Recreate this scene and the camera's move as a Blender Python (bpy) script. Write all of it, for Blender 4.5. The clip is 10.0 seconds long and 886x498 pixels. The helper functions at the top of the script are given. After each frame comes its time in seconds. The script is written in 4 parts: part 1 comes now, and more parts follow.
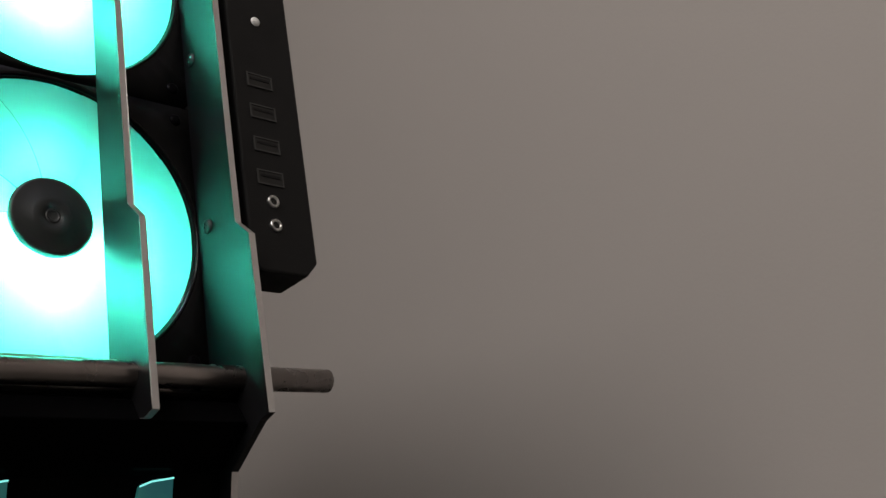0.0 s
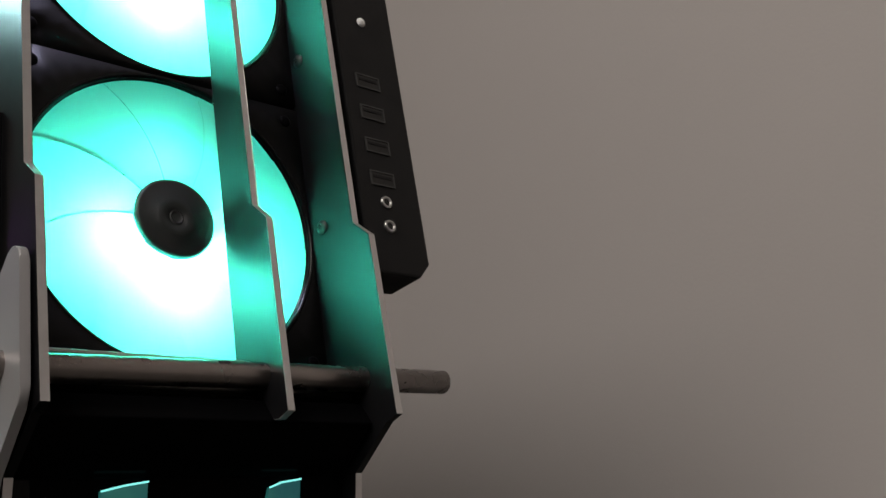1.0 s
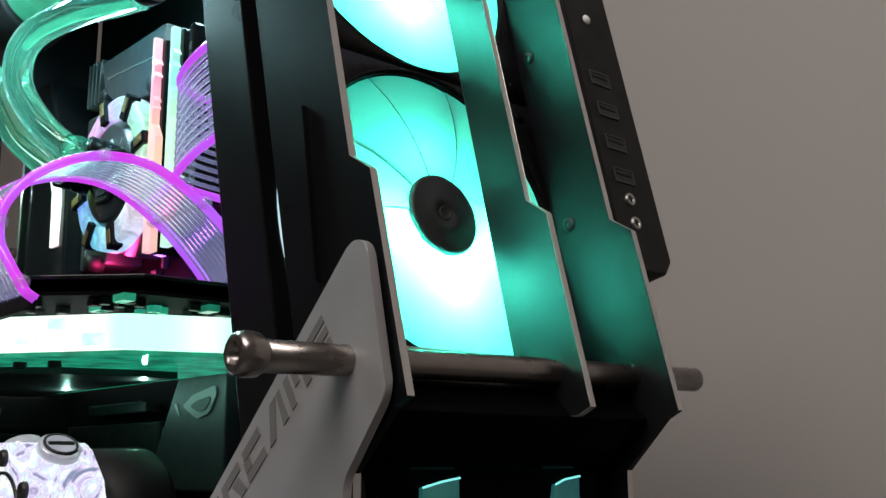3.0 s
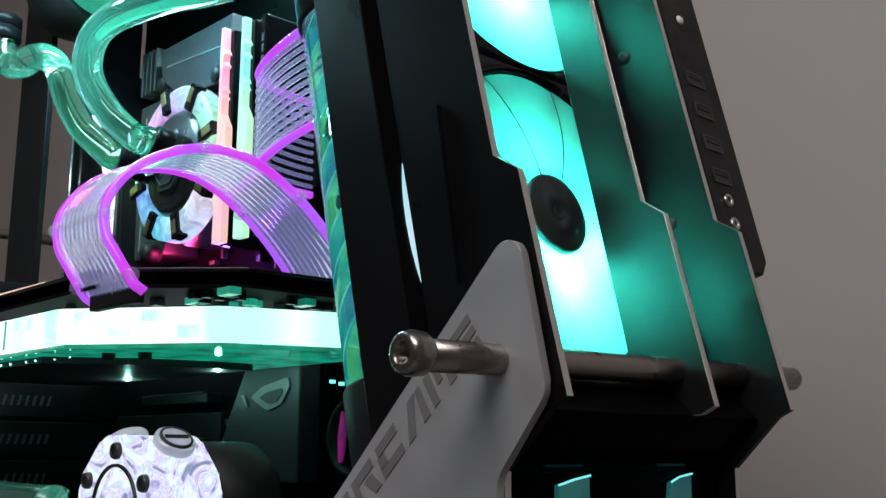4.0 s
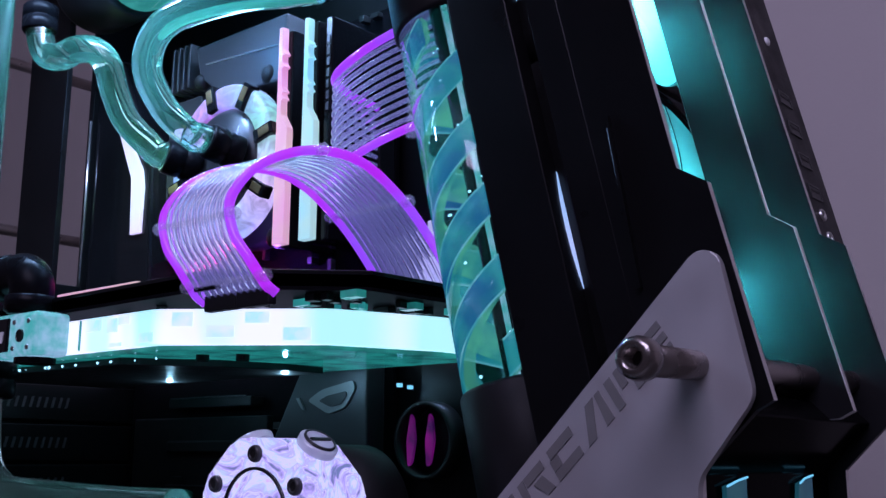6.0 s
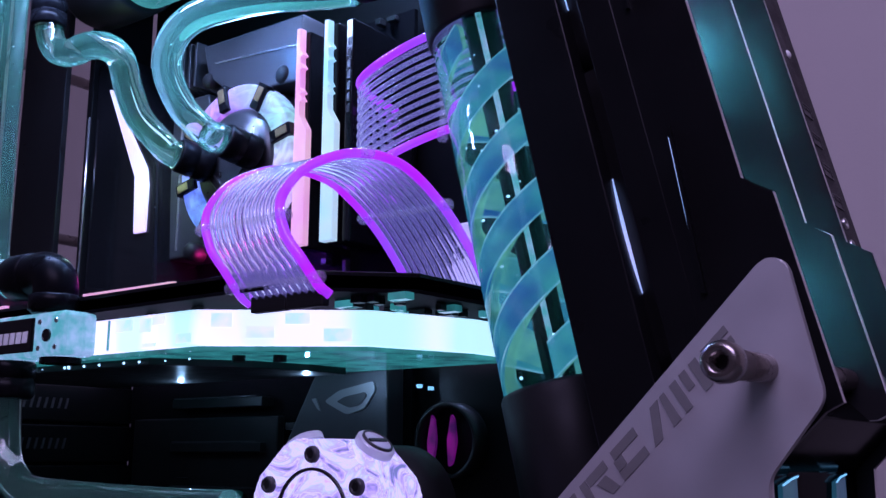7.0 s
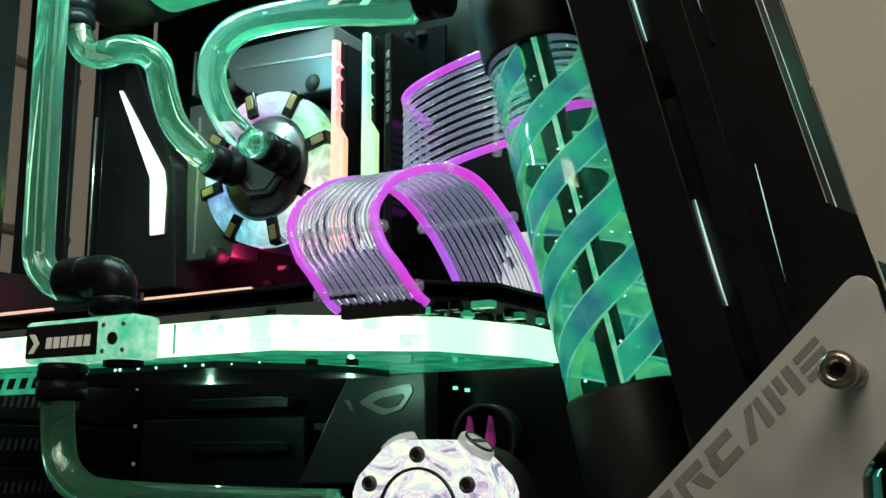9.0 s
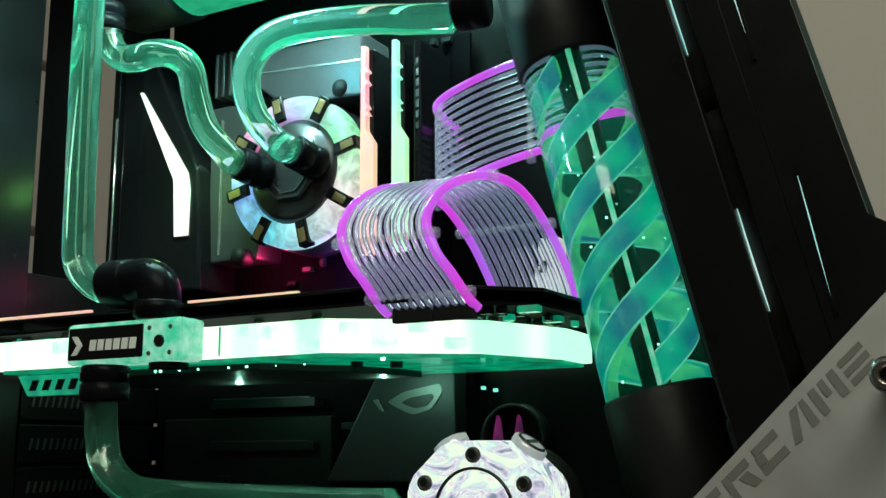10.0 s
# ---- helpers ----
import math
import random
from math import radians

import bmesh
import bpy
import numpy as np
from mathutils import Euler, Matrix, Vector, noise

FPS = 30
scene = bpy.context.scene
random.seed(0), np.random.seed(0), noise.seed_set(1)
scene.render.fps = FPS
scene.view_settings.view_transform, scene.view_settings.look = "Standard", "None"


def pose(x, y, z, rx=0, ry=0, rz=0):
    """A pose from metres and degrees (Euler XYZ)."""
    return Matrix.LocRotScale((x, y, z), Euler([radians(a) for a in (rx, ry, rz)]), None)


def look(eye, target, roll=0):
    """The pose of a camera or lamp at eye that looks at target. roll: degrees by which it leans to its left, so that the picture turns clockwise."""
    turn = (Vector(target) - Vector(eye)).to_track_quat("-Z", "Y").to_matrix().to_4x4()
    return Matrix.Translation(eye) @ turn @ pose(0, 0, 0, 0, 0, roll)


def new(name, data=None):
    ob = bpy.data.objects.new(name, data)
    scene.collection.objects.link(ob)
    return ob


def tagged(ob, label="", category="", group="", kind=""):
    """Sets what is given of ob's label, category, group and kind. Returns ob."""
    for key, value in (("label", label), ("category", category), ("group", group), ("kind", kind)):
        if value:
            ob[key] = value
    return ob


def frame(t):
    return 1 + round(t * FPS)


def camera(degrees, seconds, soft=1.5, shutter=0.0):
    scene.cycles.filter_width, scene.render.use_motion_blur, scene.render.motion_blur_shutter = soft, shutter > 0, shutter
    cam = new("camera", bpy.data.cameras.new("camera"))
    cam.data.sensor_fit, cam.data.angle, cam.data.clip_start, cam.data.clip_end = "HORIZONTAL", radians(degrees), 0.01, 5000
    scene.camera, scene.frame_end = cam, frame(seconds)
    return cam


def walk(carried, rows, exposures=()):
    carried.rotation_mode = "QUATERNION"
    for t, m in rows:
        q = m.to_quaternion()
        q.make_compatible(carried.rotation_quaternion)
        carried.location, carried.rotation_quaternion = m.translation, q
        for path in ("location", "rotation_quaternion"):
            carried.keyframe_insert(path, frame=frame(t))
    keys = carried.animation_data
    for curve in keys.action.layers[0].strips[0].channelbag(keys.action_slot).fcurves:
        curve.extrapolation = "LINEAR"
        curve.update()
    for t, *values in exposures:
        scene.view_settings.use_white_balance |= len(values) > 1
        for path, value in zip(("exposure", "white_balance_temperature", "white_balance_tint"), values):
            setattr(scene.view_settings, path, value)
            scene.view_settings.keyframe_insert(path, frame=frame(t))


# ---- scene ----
cam = camera(46.2, 10.0)
PATH = [
    (0, (0.003, 0.014, 0.201), (-1.442, 1.337, 0.6), -0.3),
    (0.5, (-0.009, 0.002, 0.202), (-1.476, 1.302, 0.599), -0.4),
    (1, (-0.026, -0.017, 0.202), (-1.493, 1.283, 0.6), -0.2),
    (1.5, (-0.046, -0.042, 0.199), (-1.504, 1.264, 0.609), -0.3),
    (2, (-0.066, -0.061, 0.198), (-1.523, 1.245, 0.615), -0.5),
    (2.5, (-0.083, -0.078, 0.199), (-1.541, 1.228, 0.61), -0.4),
    (3, (-0.102, -0.099, 0.2), (-1.554, 1.216, 0.604), -0.2),
    (4.5, (-0.154, -0.162, 0.204), (-1.548, 1.223, 0.581), 0.4),
    (5, (-0.172, -0.181, 0.203), (-1.525, 1.243, 0.585), 0.3),
    (5.5, (-0.189, -0.199, 0.202), (-1.501, 1.261, 0.589), 0.3),
    (7, (-0.239, -0.251, 0.202), (-1.406, 1.325, 0.593), 0.2),
    (7.5, (-0.256, -0.27, 0.203), (-1.382, 1.337, 0.59), 0.1),
    (8, (-0.271, -0.288, 0.203), (-1.352, 1.35, 0.59), -0.1),
    (8.5, (-0.288, -0.307, 0.202), (-1.316, 1.363, 0.592), 0.0),
    (9, (-0.299, -0.322, 0.203), (-1.278, 1.38, 0.589), -0.2),
    (9.5, (-0.312, -0.337, 0.203), (-1.261, 1.381, 0.587), -0.4),
    (10, (-0.326, -0.354, 0.206), (-1.244, 1.383, 0.58), -0.4),
]

# Temperature and tint keys also stand in for the LEDs' colour cycle.
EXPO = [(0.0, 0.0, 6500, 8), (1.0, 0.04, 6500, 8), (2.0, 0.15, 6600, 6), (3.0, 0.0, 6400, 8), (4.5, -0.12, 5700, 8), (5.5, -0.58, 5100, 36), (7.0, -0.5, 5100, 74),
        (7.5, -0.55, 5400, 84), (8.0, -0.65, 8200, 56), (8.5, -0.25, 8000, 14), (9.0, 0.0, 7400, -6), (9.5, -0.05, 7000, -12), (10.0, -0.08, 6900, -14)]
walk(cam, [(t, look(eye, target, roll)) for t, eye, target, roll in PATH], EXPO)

# ---- light ----
world = bpy.data.worlds.new("world")
scene.world = world
world.use_nodes = True
world.node_tree.nodes["Background"].inputs[0].default_value = (0.9, 0.95, 1.0, 1)
world.node_tree.nodes["Background"].inputs[1].default_value = 0.05


def area_lamp(name, eye, target, w, h, watts, colour):
    d = bpy.data.lights.new(name, "AREA")
    d.shape, d.size, d.size_y, d.energy, d.color = "RECTANGLE", w, h, watts, colour
    ob = new(name, d)
    ob.matrix_world = look(eye, target)
    return ob


def point_lamp(name, place, watts, colour, radius=0.01):
    d = bpy.data.lights.new(name, "POINT")
    d.energy, d.color, d.shadow_soft_size = watts, colour, radius
    ob = new(name, d)
    ob.location = place
    return ob


ROOM_W, STRIP_W, FAN_W = 45.0, 3.3, 1.4
area_lamp("ceiling_lamp", (0.15, -1.0, 1.76), (-0.4, 0.6, 0.2), 1.4, 1.0, ROOM_W, (1.0, 0.92, 0.86))
# Unseen strips added to brighten the inside of the case.
area_lamp("case_fill_strip", (-0.68, 0.116, 0.535), (-0.69, 0.125, 0.25), 0.30, 0.02, STRIP_W, (0.55, 0.95, 1.0))
area_lamp("case_fill_strip", (-0.442, 0.118, 0.50), (-0.72, 0.10, 0.40), 0.02, 0.12, STRIP_W * 0.3, (0.75, 0.70, 1.0))

# ---- materials ----
def material(name, colour, rough=0.5, metal=0.0, noise_scale=0.0, vary=0.0, bump=0.0, bump_scale=600.0, rough_vary=0.0,
             emit=None, emit_power=0.0, trans=0.0, ior=1.45, coat=0.0, alpha=1.0, spec=0.5):
    m = bpy.data.materials.new(name)
    m.use_nodes = True
    t = m.node_tree
    p = t.nodes["Principled BSDF"]
    p.inputs["Base Color"].default_value = (*colour, 1)
    p.inputs["Roughness"].default_value = rough
    p.inputs["Metallic"].default_value = metal
    p.inputs["IOR"].default_value = ior
    p.inputs["Transmission Weight"].default_value = trans
    p.inputs["Coat Weight"].default_value = coat
    p.inputs["Alpha"].default_value = alpha
    p.inputs["Specular IOR Level"].default_value = spec
    if emit:
        p.inputs["Emission Color"].default_value = (*emit, 1)
        p.inputs["Emission Strength"].default_value = emit_power
    co = t.nodes.new("ShaderNodeTexCoord")
    if noise_scale:
        n = t.nodes.new("ShaderNodeTexNoise")
        n.inputs["Scale"].default_value, n.inputs["Detail"].default_value = noise_scale, 6
        t.links.new(co.outputs["Object"], n.inputs["Vector"])
        if vary:
            mix = t.nodes.new("ShaderNodeMix")
            mix.data_type = "RGBA"
            mix.inputs[6].default_value = (*[max(0, c * (1 - vary)) for c in colour], 1)
            mix.inputs[7].default_value = (*[min(1, c * (1 + vary)) for c in colour], 1)
            t.links.new(n.outputs["Fac"], mix.inputs[0])
            t.links.new(mix.outputs[2], p.inputs["Base Color"])
        if rough_vary:
            r = t.nodes.new("ShaderNodeMapRange")
            r.inputs["From Min"].default_value, r.inputs["From Max"].default_value = 0.3, 0.7
            r.inputs["To Min"].default_value, r.inputs["To Max"].default_value = max(0.02, rough - rough_vary), rough + rough_vary
            t.links.new(n.outputs["Fac"], r.inputs["Value"])
            t.links.new(r.outputs["Result"], p.inputs["Roughness"])
    if bump:
        nb = t.nodes.new("ShaderNodeTexNoise")
        nb.inputs["Scale"].default_value, nb.inputs["Detail"].default_value = bump_scale, 4
        b = t.nodes.new("ShaderNodeBump")
        b.inputs["Strength"].default_value, b.inputs["Distance"].default_value = bump, 0.0006
        t.links.new(co.outputs["Object"], nb.inputs["Vector"])
        t.links.new(nb.outputs["Fac"], b.inputs["Height"])
        t.links.new(b.outputs["Normal"], p.inputs["Normal"])
    return m


def glow(name, colour, power, second=None, scale=60.0, rough=0.3, clear=0.0):
    """Light-emitting plastic: a lit diffuser whose brightness and hue drift a little along it."""
    m = material(name, [0.2 * c + 0.03 for c in colour], rough)
    t = m.node_tree
    p = t.nodes["Principled BSDF"]
    co, n, ramp = t.nodes.new("ShaderNodeTexCoord"), t.nodes.new("ShaderNodeTexNoise"), t.nodes.new("ShaderNodeValToRGB")
    n.inputs["Scale"].default_value, n.inputs["Detail"].default_value = scale, 3
    ramp.color_ramp.elements[0].position, ramp.color_ramp.elements[1].position = 0.35, 0.65
    ramp.color_ramp.elements[0].color = (*colour, 1)
    ramp.color_ramp.elements[1].color = (*(second or colour), 1)
    t.links.new(co.outputs["Object"], n.inputs["Vector"])
    t.links.new(n.outputs["Fac"], ramp.inputs["Fac"])
    t.links.new(ramp.outputs["Color"], p.inputs["Emission Color"])
    p.inputs["Emission Strength"].default_value = power
    p.inputs["Alpha"].default_value = 1 - clear
    return m


def frosted(name, colour, trans_colour, mix=0.7, glossy=0.08, clear=0.0):
    """Frosted plastic that lets light through."""
    m = bpy.data.materials.new(name)
    m.use_nodes = True
    t = m.node_tree
    t.nodes.remove(t.nodes["Principled BSDF"])
    out = t.nodes["Material Output"]
    d, tr, g = t.nodes.new("ShaderNodeBsdfDiffuse"), t.nodes.new("ShaderNodeBsdfTranslucent"), t.nodes.new("ShaderNodeBsdfGlossy")
    d.inputs[0].default_value, tr.inputs[0].default_value = (*colour, 1), (*trans_colour, 1)
    g.inputs["Roughness"].default_value = 0.12
    m1, m2 = t.nodes.new("ShaderNodeMixShader"), t.nodes.new("ShaderNodeMixShader")
    m1.inputs[0].default_value, m2.inputs[0].default_value = mix, glossy
    t.links.new(d.outputs[0], m1.inputs[1])
    t.links.new(tr.outputs[0], m1.inputs[2])
    t.links.new(m1.outputs[0], m2.inputs[1])
    t.links.new(g.outputs[0], m2.inputs[2])
    last = m2
    if clear:
        c, m3 = t.nodes.new("ShaderNodeBsdfTransparent"), t.nodes.new("ShaderNodeMixShader")
        m3.inputs[0].default_value = clear
        t.links.new(m2.outputs[0], m3.inputs[1])
        t.links.new(c.outputs[0], m3.inputs[2])
        last = m3
    t.links.new(last.outputs[0], out.inputs[0])
    return m


BLACK = material("black_lacquer", (0.0045, 0.0045, 0.005), 0.30, 0, 40, 0.25, 0.03, 900, 0.03, spec=0.14)
SHROUD = material("shroud_black", (0.0022, 0.0022, 0.0026), 0.12, 0, 25, 0.2, 0.02, 500, 0.04, spec=0.012)
FIN = material("fin_gloss", (0.006, 0.006, 0.007), 0.40, 0, 25, 0.2, 0.02, 500, 0.03, spec=0.45)
GLOSS = material("black_gloss", (0.006, 0.006, 0.007), 0.16, 0, 25, 0.2, 0.02, 500, 0.05, spec=0.25)
MATTE = material("black_plastic", (0.007, 0.007, 0.0075), 0.5, 0, 60, 0.25, 0.15, 1800, 0.1, spec=0.25)
PORTB = material("port_black", (0.006, 0.006, 0.006), 0.4, 0, 60, 0.3)
ALU = material("cut_aluminium", (0.62, 0.60, 0.59), 0.38, 0.85, 200, 0.12, 0.12, 1500, 0.08)
BADGE = material("anodised_aluminium", (0.42, 0.41, 0.415), 0.52, 0.55, 90, 0.08, 0.12, 2600, 0.06)
BADGE_INK = material("badge_print", (0.17, 0.165, 0.16), 0.5, 0.2, 120, 0.15)
STEEL = material("dark_chrome", (0.29, 0.26, 0.245), 0.29, 0.95, 80, 0.15, 0.03, 600, 0.06)
SCREW = material("screw_steel", (0.55, 0.55, 0.54), 0.3, 1.0, 200, 0.1)
RUBBER = material("fitting_black", (0.004, 0.004, 0.005), 0.30, 0, 50, 0.25, 0.06, 800, 0.08, spec=0.05)
PCB = material("circuit_board", (0.004, 0.004, 0.005), 0.55, 0, 300, 0.4, 0.02, 700, 0.0, spec=0.01)
CPU_BODY = material("machined_block", (0.055, 0.055, 0.06), 0.30, 0.7, 60, 0.1, 0.03, 900, 0.05)
HEATSINK = material("heatsink_grey", (0.055, 0.055, 0.06), 0.45, 0.6, 120, 0.15, 0.1, 1600, 0.08)
SOCKET = material("socket_rim", (0.045, 0.045, 0.045), 0.4, 0.3, 120, 0.2)
HEATDARK = material("heatsink_dark", (0.05, 0.05, 0.052), 0.45, 0.5, 120, 0.2, 0.1, 1600, 0.08)
LOGO = material("polished_logo", (0.70, 0.70, 0.70), 0.2, 0.9, 90, 0.1)
EMBLEM = material("emblem_grey", (0.20, 0.20, 0.205), 0.42, 0.5, 90, 0.1)
WHITE_PRINT = material("white_print", (0.75, 0.75, 0.75), 0.5, 0, 90, 0.05)
BRONZE = material("bronze", (0.30, 0.20, 0.10), 0.35, 0.8, 100, 0.1)
WALL = material("painted_wall", (0.50, 0.467, 0.452), 0.85, 0, 3, 0.03, 0.25, 260, 0.05)
DESK = material("desk_laminate", (0.10, 0.095, 0.09), 0.45, 0, 14, 0.2, 0.1, 400, 0.08)
FLOOR = material("floor_grey", (0.22, 0.20, 0.18), 0.6, 0, 8, 0.2, 0.1, 200, 0.1)
# Green light of the case LEDs is put into tube and coolant colours.
TUBE_AC = material("tube_acrylic", (0.73, 0.98, 0.88), 0.02, 0, 0, 0, 0, 0, 0, None, 0, 1.0, 1.46)
ACRYLIC = material("clear_acrylic", (0.82, 0.99, 0.92), 0.03, 0, 0, 0, 0, 0, 0, None, 0, 1.0, 1.42)
COOLANT = frosted("coolant", (0.26, 0.94, 0.67), (0.30, 1.0, 0.72), 0.6, 0.05, 0.955)
RES_LIQ = frosted("tinted_coolant", (0.05, 0.45, 0.32), (0.05, 0.50, 0.36), 0.5, 0.04, 0.91)
COMB = frosted("clear_comb", (0.80, 0.82, 0.86), (0.80, 0.84, 0.88), 0.5, 0.30, 0.76)
BLADE = frosted("frosted_blade", (0.35, 0.35, 0.36), (0.80, 0.80, 0.82), 0.88, 0.03)
PUMPTOP = frosted("pump_acrylic", (0.72, 0.74, 0.78), (0.75, 0.78, 0.8), 0.45, 0.22, 0.15)
HUB = material("fan_hub", (0.022, 0.026, 0.026), 0.45, 0, 90, 0.2, 0.1, 900)
GPU_GLOW = glow("lit_acrylic", (0.50, 1.0, 0.72), 1.45, (0.96, 1.0, 0.93), 70)
GPU_DIM = glow("lit_acrylic_channel", (0.50, 0.97, 0.76), 1.32, (0.88, 1.0, 0.95), 110)
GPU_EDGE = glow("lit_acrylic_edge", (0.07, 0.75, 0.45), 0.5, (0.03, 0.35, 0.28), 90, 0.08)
TERM = glow("lit_terminal", (0.10, 0.74, 0.48), 0.66, (0.55, 0.95, 0.85), 130, 0.05)
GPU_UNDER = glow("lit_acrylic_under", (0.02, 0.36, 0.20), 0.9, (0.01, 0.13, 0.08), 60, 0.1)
HELIX = glow("lit_helix", (0.010, 0.13, 0.27), 0.88, (0.025, 0.44, 0.30), 48, 0.05, 0.42)
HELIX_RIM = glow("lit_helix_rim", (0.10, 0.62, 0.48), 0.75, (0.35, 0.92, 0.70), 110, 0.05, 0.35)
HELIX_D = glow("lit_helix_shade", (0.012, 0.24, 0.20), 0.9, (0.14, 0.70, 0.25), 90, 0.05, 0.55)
CABLE_GLOW = glow("lit_cable", (0.68, 0.03, 0.76), 1.0, (0.42, 0.12, 0.95), 22, 0.12, 0.22)
STRAND = material("lit_clear_cable", (0.92, 0.92, 0.95), 0.07, 0, 40, 0.03, 0, 0, 0.03, (0.42, 0.42, 0.85), 0.12, 0.92, 1.35)
RAM_PINK = glow("memory_light_warm", (1.0, 0.42, 0.55), 0.95, (0.95, 0.75, 0.42), 18)
RAM_MINT = glow("memory_light_cool", (0.35, 0.90, 0.80), 0.95, (0.70, 0.95, 0.50), 18)
STRIPE = glow("shroud_light", (1.0, 0.80, 0.86), 1.1, (0.85, 1.0, 0.92), 25)
SLOT = glow("slot_light", (0.40, 0.88, 0.95), 0.85, (0.75, 0.92, 1.0), 30)
TANK = glow("lit_tank", (0.08, 0.62, 0.36), 0.7, (0.03, 0.36, 0.22), 40, 0.1)
LED = glow("led_dot", (0.45, 1.0, 0.85), 2.2)
PLUG = glow("lit_plug", (0.95, 0.80, 0.98), 0.62, (0.75, 0.95, 0.90), 40, 0.2)
TAB = glow("lit_tab", (0.02, 0.22, 0.24), 0.25, (0.06, 0.36, 0.30), 60, 0.1)
TABRIM = glow("lit_tab_rim", (0.25, 0.85, 0.80), 1.1)
PUMP_GLOW = glow("lit_pump_acrylic", (0.20, 0.24, 0.36), 1.05, (0.97, 0.95, 1.0), 62, 0.06)
PUMP_RAMP = next(n for n in PUMP_GLOW.node_tree.nodes if n.type == "VALTORGB").color_ramp
for at, tint in ((0.41, (0.66, 0.58, 0.80, 1)), (0.46, (0.95, 0.93, 1.0, 1)), (0.55, (0.72, 0.90, 0.94, 1)), (0.60, (1.0, 0.92, 0.80, 1))):
    PUMP_RAMP.elements.new(at).color = tint


def facets(m, scale):
    """Streaky colour, as light bent through thick milled acrylic."""
    t = m.node_tree
    n = [k for k in t.nodes if k.type == "TEX_NOISE"][0]
    n.inputs["Scale"].default_value, n.inputs["Distortion"].default_value, n.inputs["Detail"].default_value = scale, 3.5, 4
    e = [k for k in t.nodes if k.type == "VALTORGB"][0].color_ramp.elements
    e[0].position, e[1].position = 0.34, 0.47
    for at, c in ((0.40, (0.62, 0.50, 0.80)), (0.56, (0.95, 0.95, 1.0)), (0.62, (0.75, 0.95, 0.80)), (0.68, (0.95, 0.70, 0.90))):
        k = e.new(at)
        k.color = (*c, 1)


facets(PUMP_GLOW, 42)
MAGENTA = glow("magenta_led", (0.70, 0.02, 0.40), 0.32, (0.10, 0.01, 0.12), 90)


def ring_light():
    m = bpy.data.materials.new("pump_ring_light")
    m.use_nodes = True
    t = m.node_tree
    p = t.nodes["Principled BSDF"]
    co, g, r = t.nodes.new("ShaderNodeTexCoord"), t.nodes.new("ShaderNodeTexGradient"), t.nodes.new("ShaderNodeValToRGB")
    g.gradient_type = "RADIAL"
    cols = [(0.0, (0.22, 0.28, 0.95)), (0.2, (0.18, 0.70, 0.95)), (0.42, (0.95, 0.72, 0.85)), (0.58, (0.28, 0.95, 0.45)),
            (0.75, (0.55, 0.42, 1.0)), (0.9, (0.95, 0.22, 0.65)), (1.0, (0.22, 0.28, 0.95))]
    e = r.color_ramp.elements
    e[0].position, e[0].color = cols[0][0], (*cols[0][1], 1)
    e[1].position, e[1].color = cols[-1][0], (*cols[-1][1], 1)
    for at, c in cols[1:-1]:
        k = e.new(at)
        k.color = (*c, 1)
    t.links.new(co.outputs["Object"], g.inputs[0])
    t.links.new(g.outputs["Fac"], r.inputs[0])
    n, mr = t.nodes.new("ShaderNodeTexNoise"), t.nodes.new("ShaderNodeMapRange")
    n.inputs["Scale"].default_value, n.inputs["Detail"].default_value, n.inputs["Distortion"].default_value = 60.0, 3, 2.2
    mr.inputs["From Min"].default_value, mr.inputs["From Max"].default_value = 0.36, 0.64
    mr.inputs["To Min"].default_value, mr.inputs["To Max"].default_value = 0.55, 1.1
    t.links.new(co.outputs["Object"], n.inputs["Vector"])
    t.links.new(n.outputs["Fac"], mr.inputs["Value"])
    t.links.new(mr.outputs["Result"], p.inputs["Emission Strength"])
    t.links.new(r.outputs[0], p.inputs["Emission Color"])
    p.inputs["Base Color"].default_value = (0.10, 0.10, 0.11, 1)
    return m


RING = ring_light()


def stepped(m, scale):
    """Light that changes in soft steps, as through stepped channels milled into the acrylic."""
    t = m.node_tree
    ramp = [n for n in t.nodes if n.type == "VALTORGB"][0]
    co, mp, v = [n for n in t.nodes if n.type == "TEX_COORD"][0], t.nodes.new("ShaderNodeMapping"), t.nodes.new("ShaderNodeTexVoronoi")
    mp.inputs["Scale"].default_value = (1, 0.12, 0.10)
    v.feature, v.inputs["Smoothness"].default_value, v.inputs["Scale"].default_value = "SMOOTH_F1", 0.35, scale
    sep = t.nodes.new("ShaderNodeSeparateColor")
    t.links.new(co.outputs["Object"], mp.inputs[0])
    t.links.new(mp.outputs[0], v.inputs["Vector"])
    t.links.new(v.outputs["Color"], sep.inputs[0])
    t.links.new(sep.outputs[0], ramp.inputs["Fac"])
    ramp.color_ramp.elements[0].position, ramp.color_ramp.elements[1].position = 0.12, 0.6


stepped(GPU_GLOW, 42)


# ---- mesh helpers ----
def part(name, bm, mats, parent=None, label="", smooth=False, m=None):
    me = bpy.data.meshes.new(name)
    bmesh.ops.recalc_face_normals(bm, faces=bm.faces)
    for f in bm.faces:
        f.smooth = smooth
    bm.to_mesh(me)
    bm.free()
    for k in (mats if isinstance(mats, (list, tuple)) else [mats]):
        me.materials.append(k)
    ob = new(name, me)
    if m is not None:
        ob.matrix_basis = m
    if parent:
        ob.parent = parent
    if label:
        ob["label"] = label
    return ob


def thing(name, place, label, category, group="", kind=""):
    ob = new(name)
    ob.location = place
    bpy.context.view_layer.update()
    return tagged(ob, label, category, group, kind)


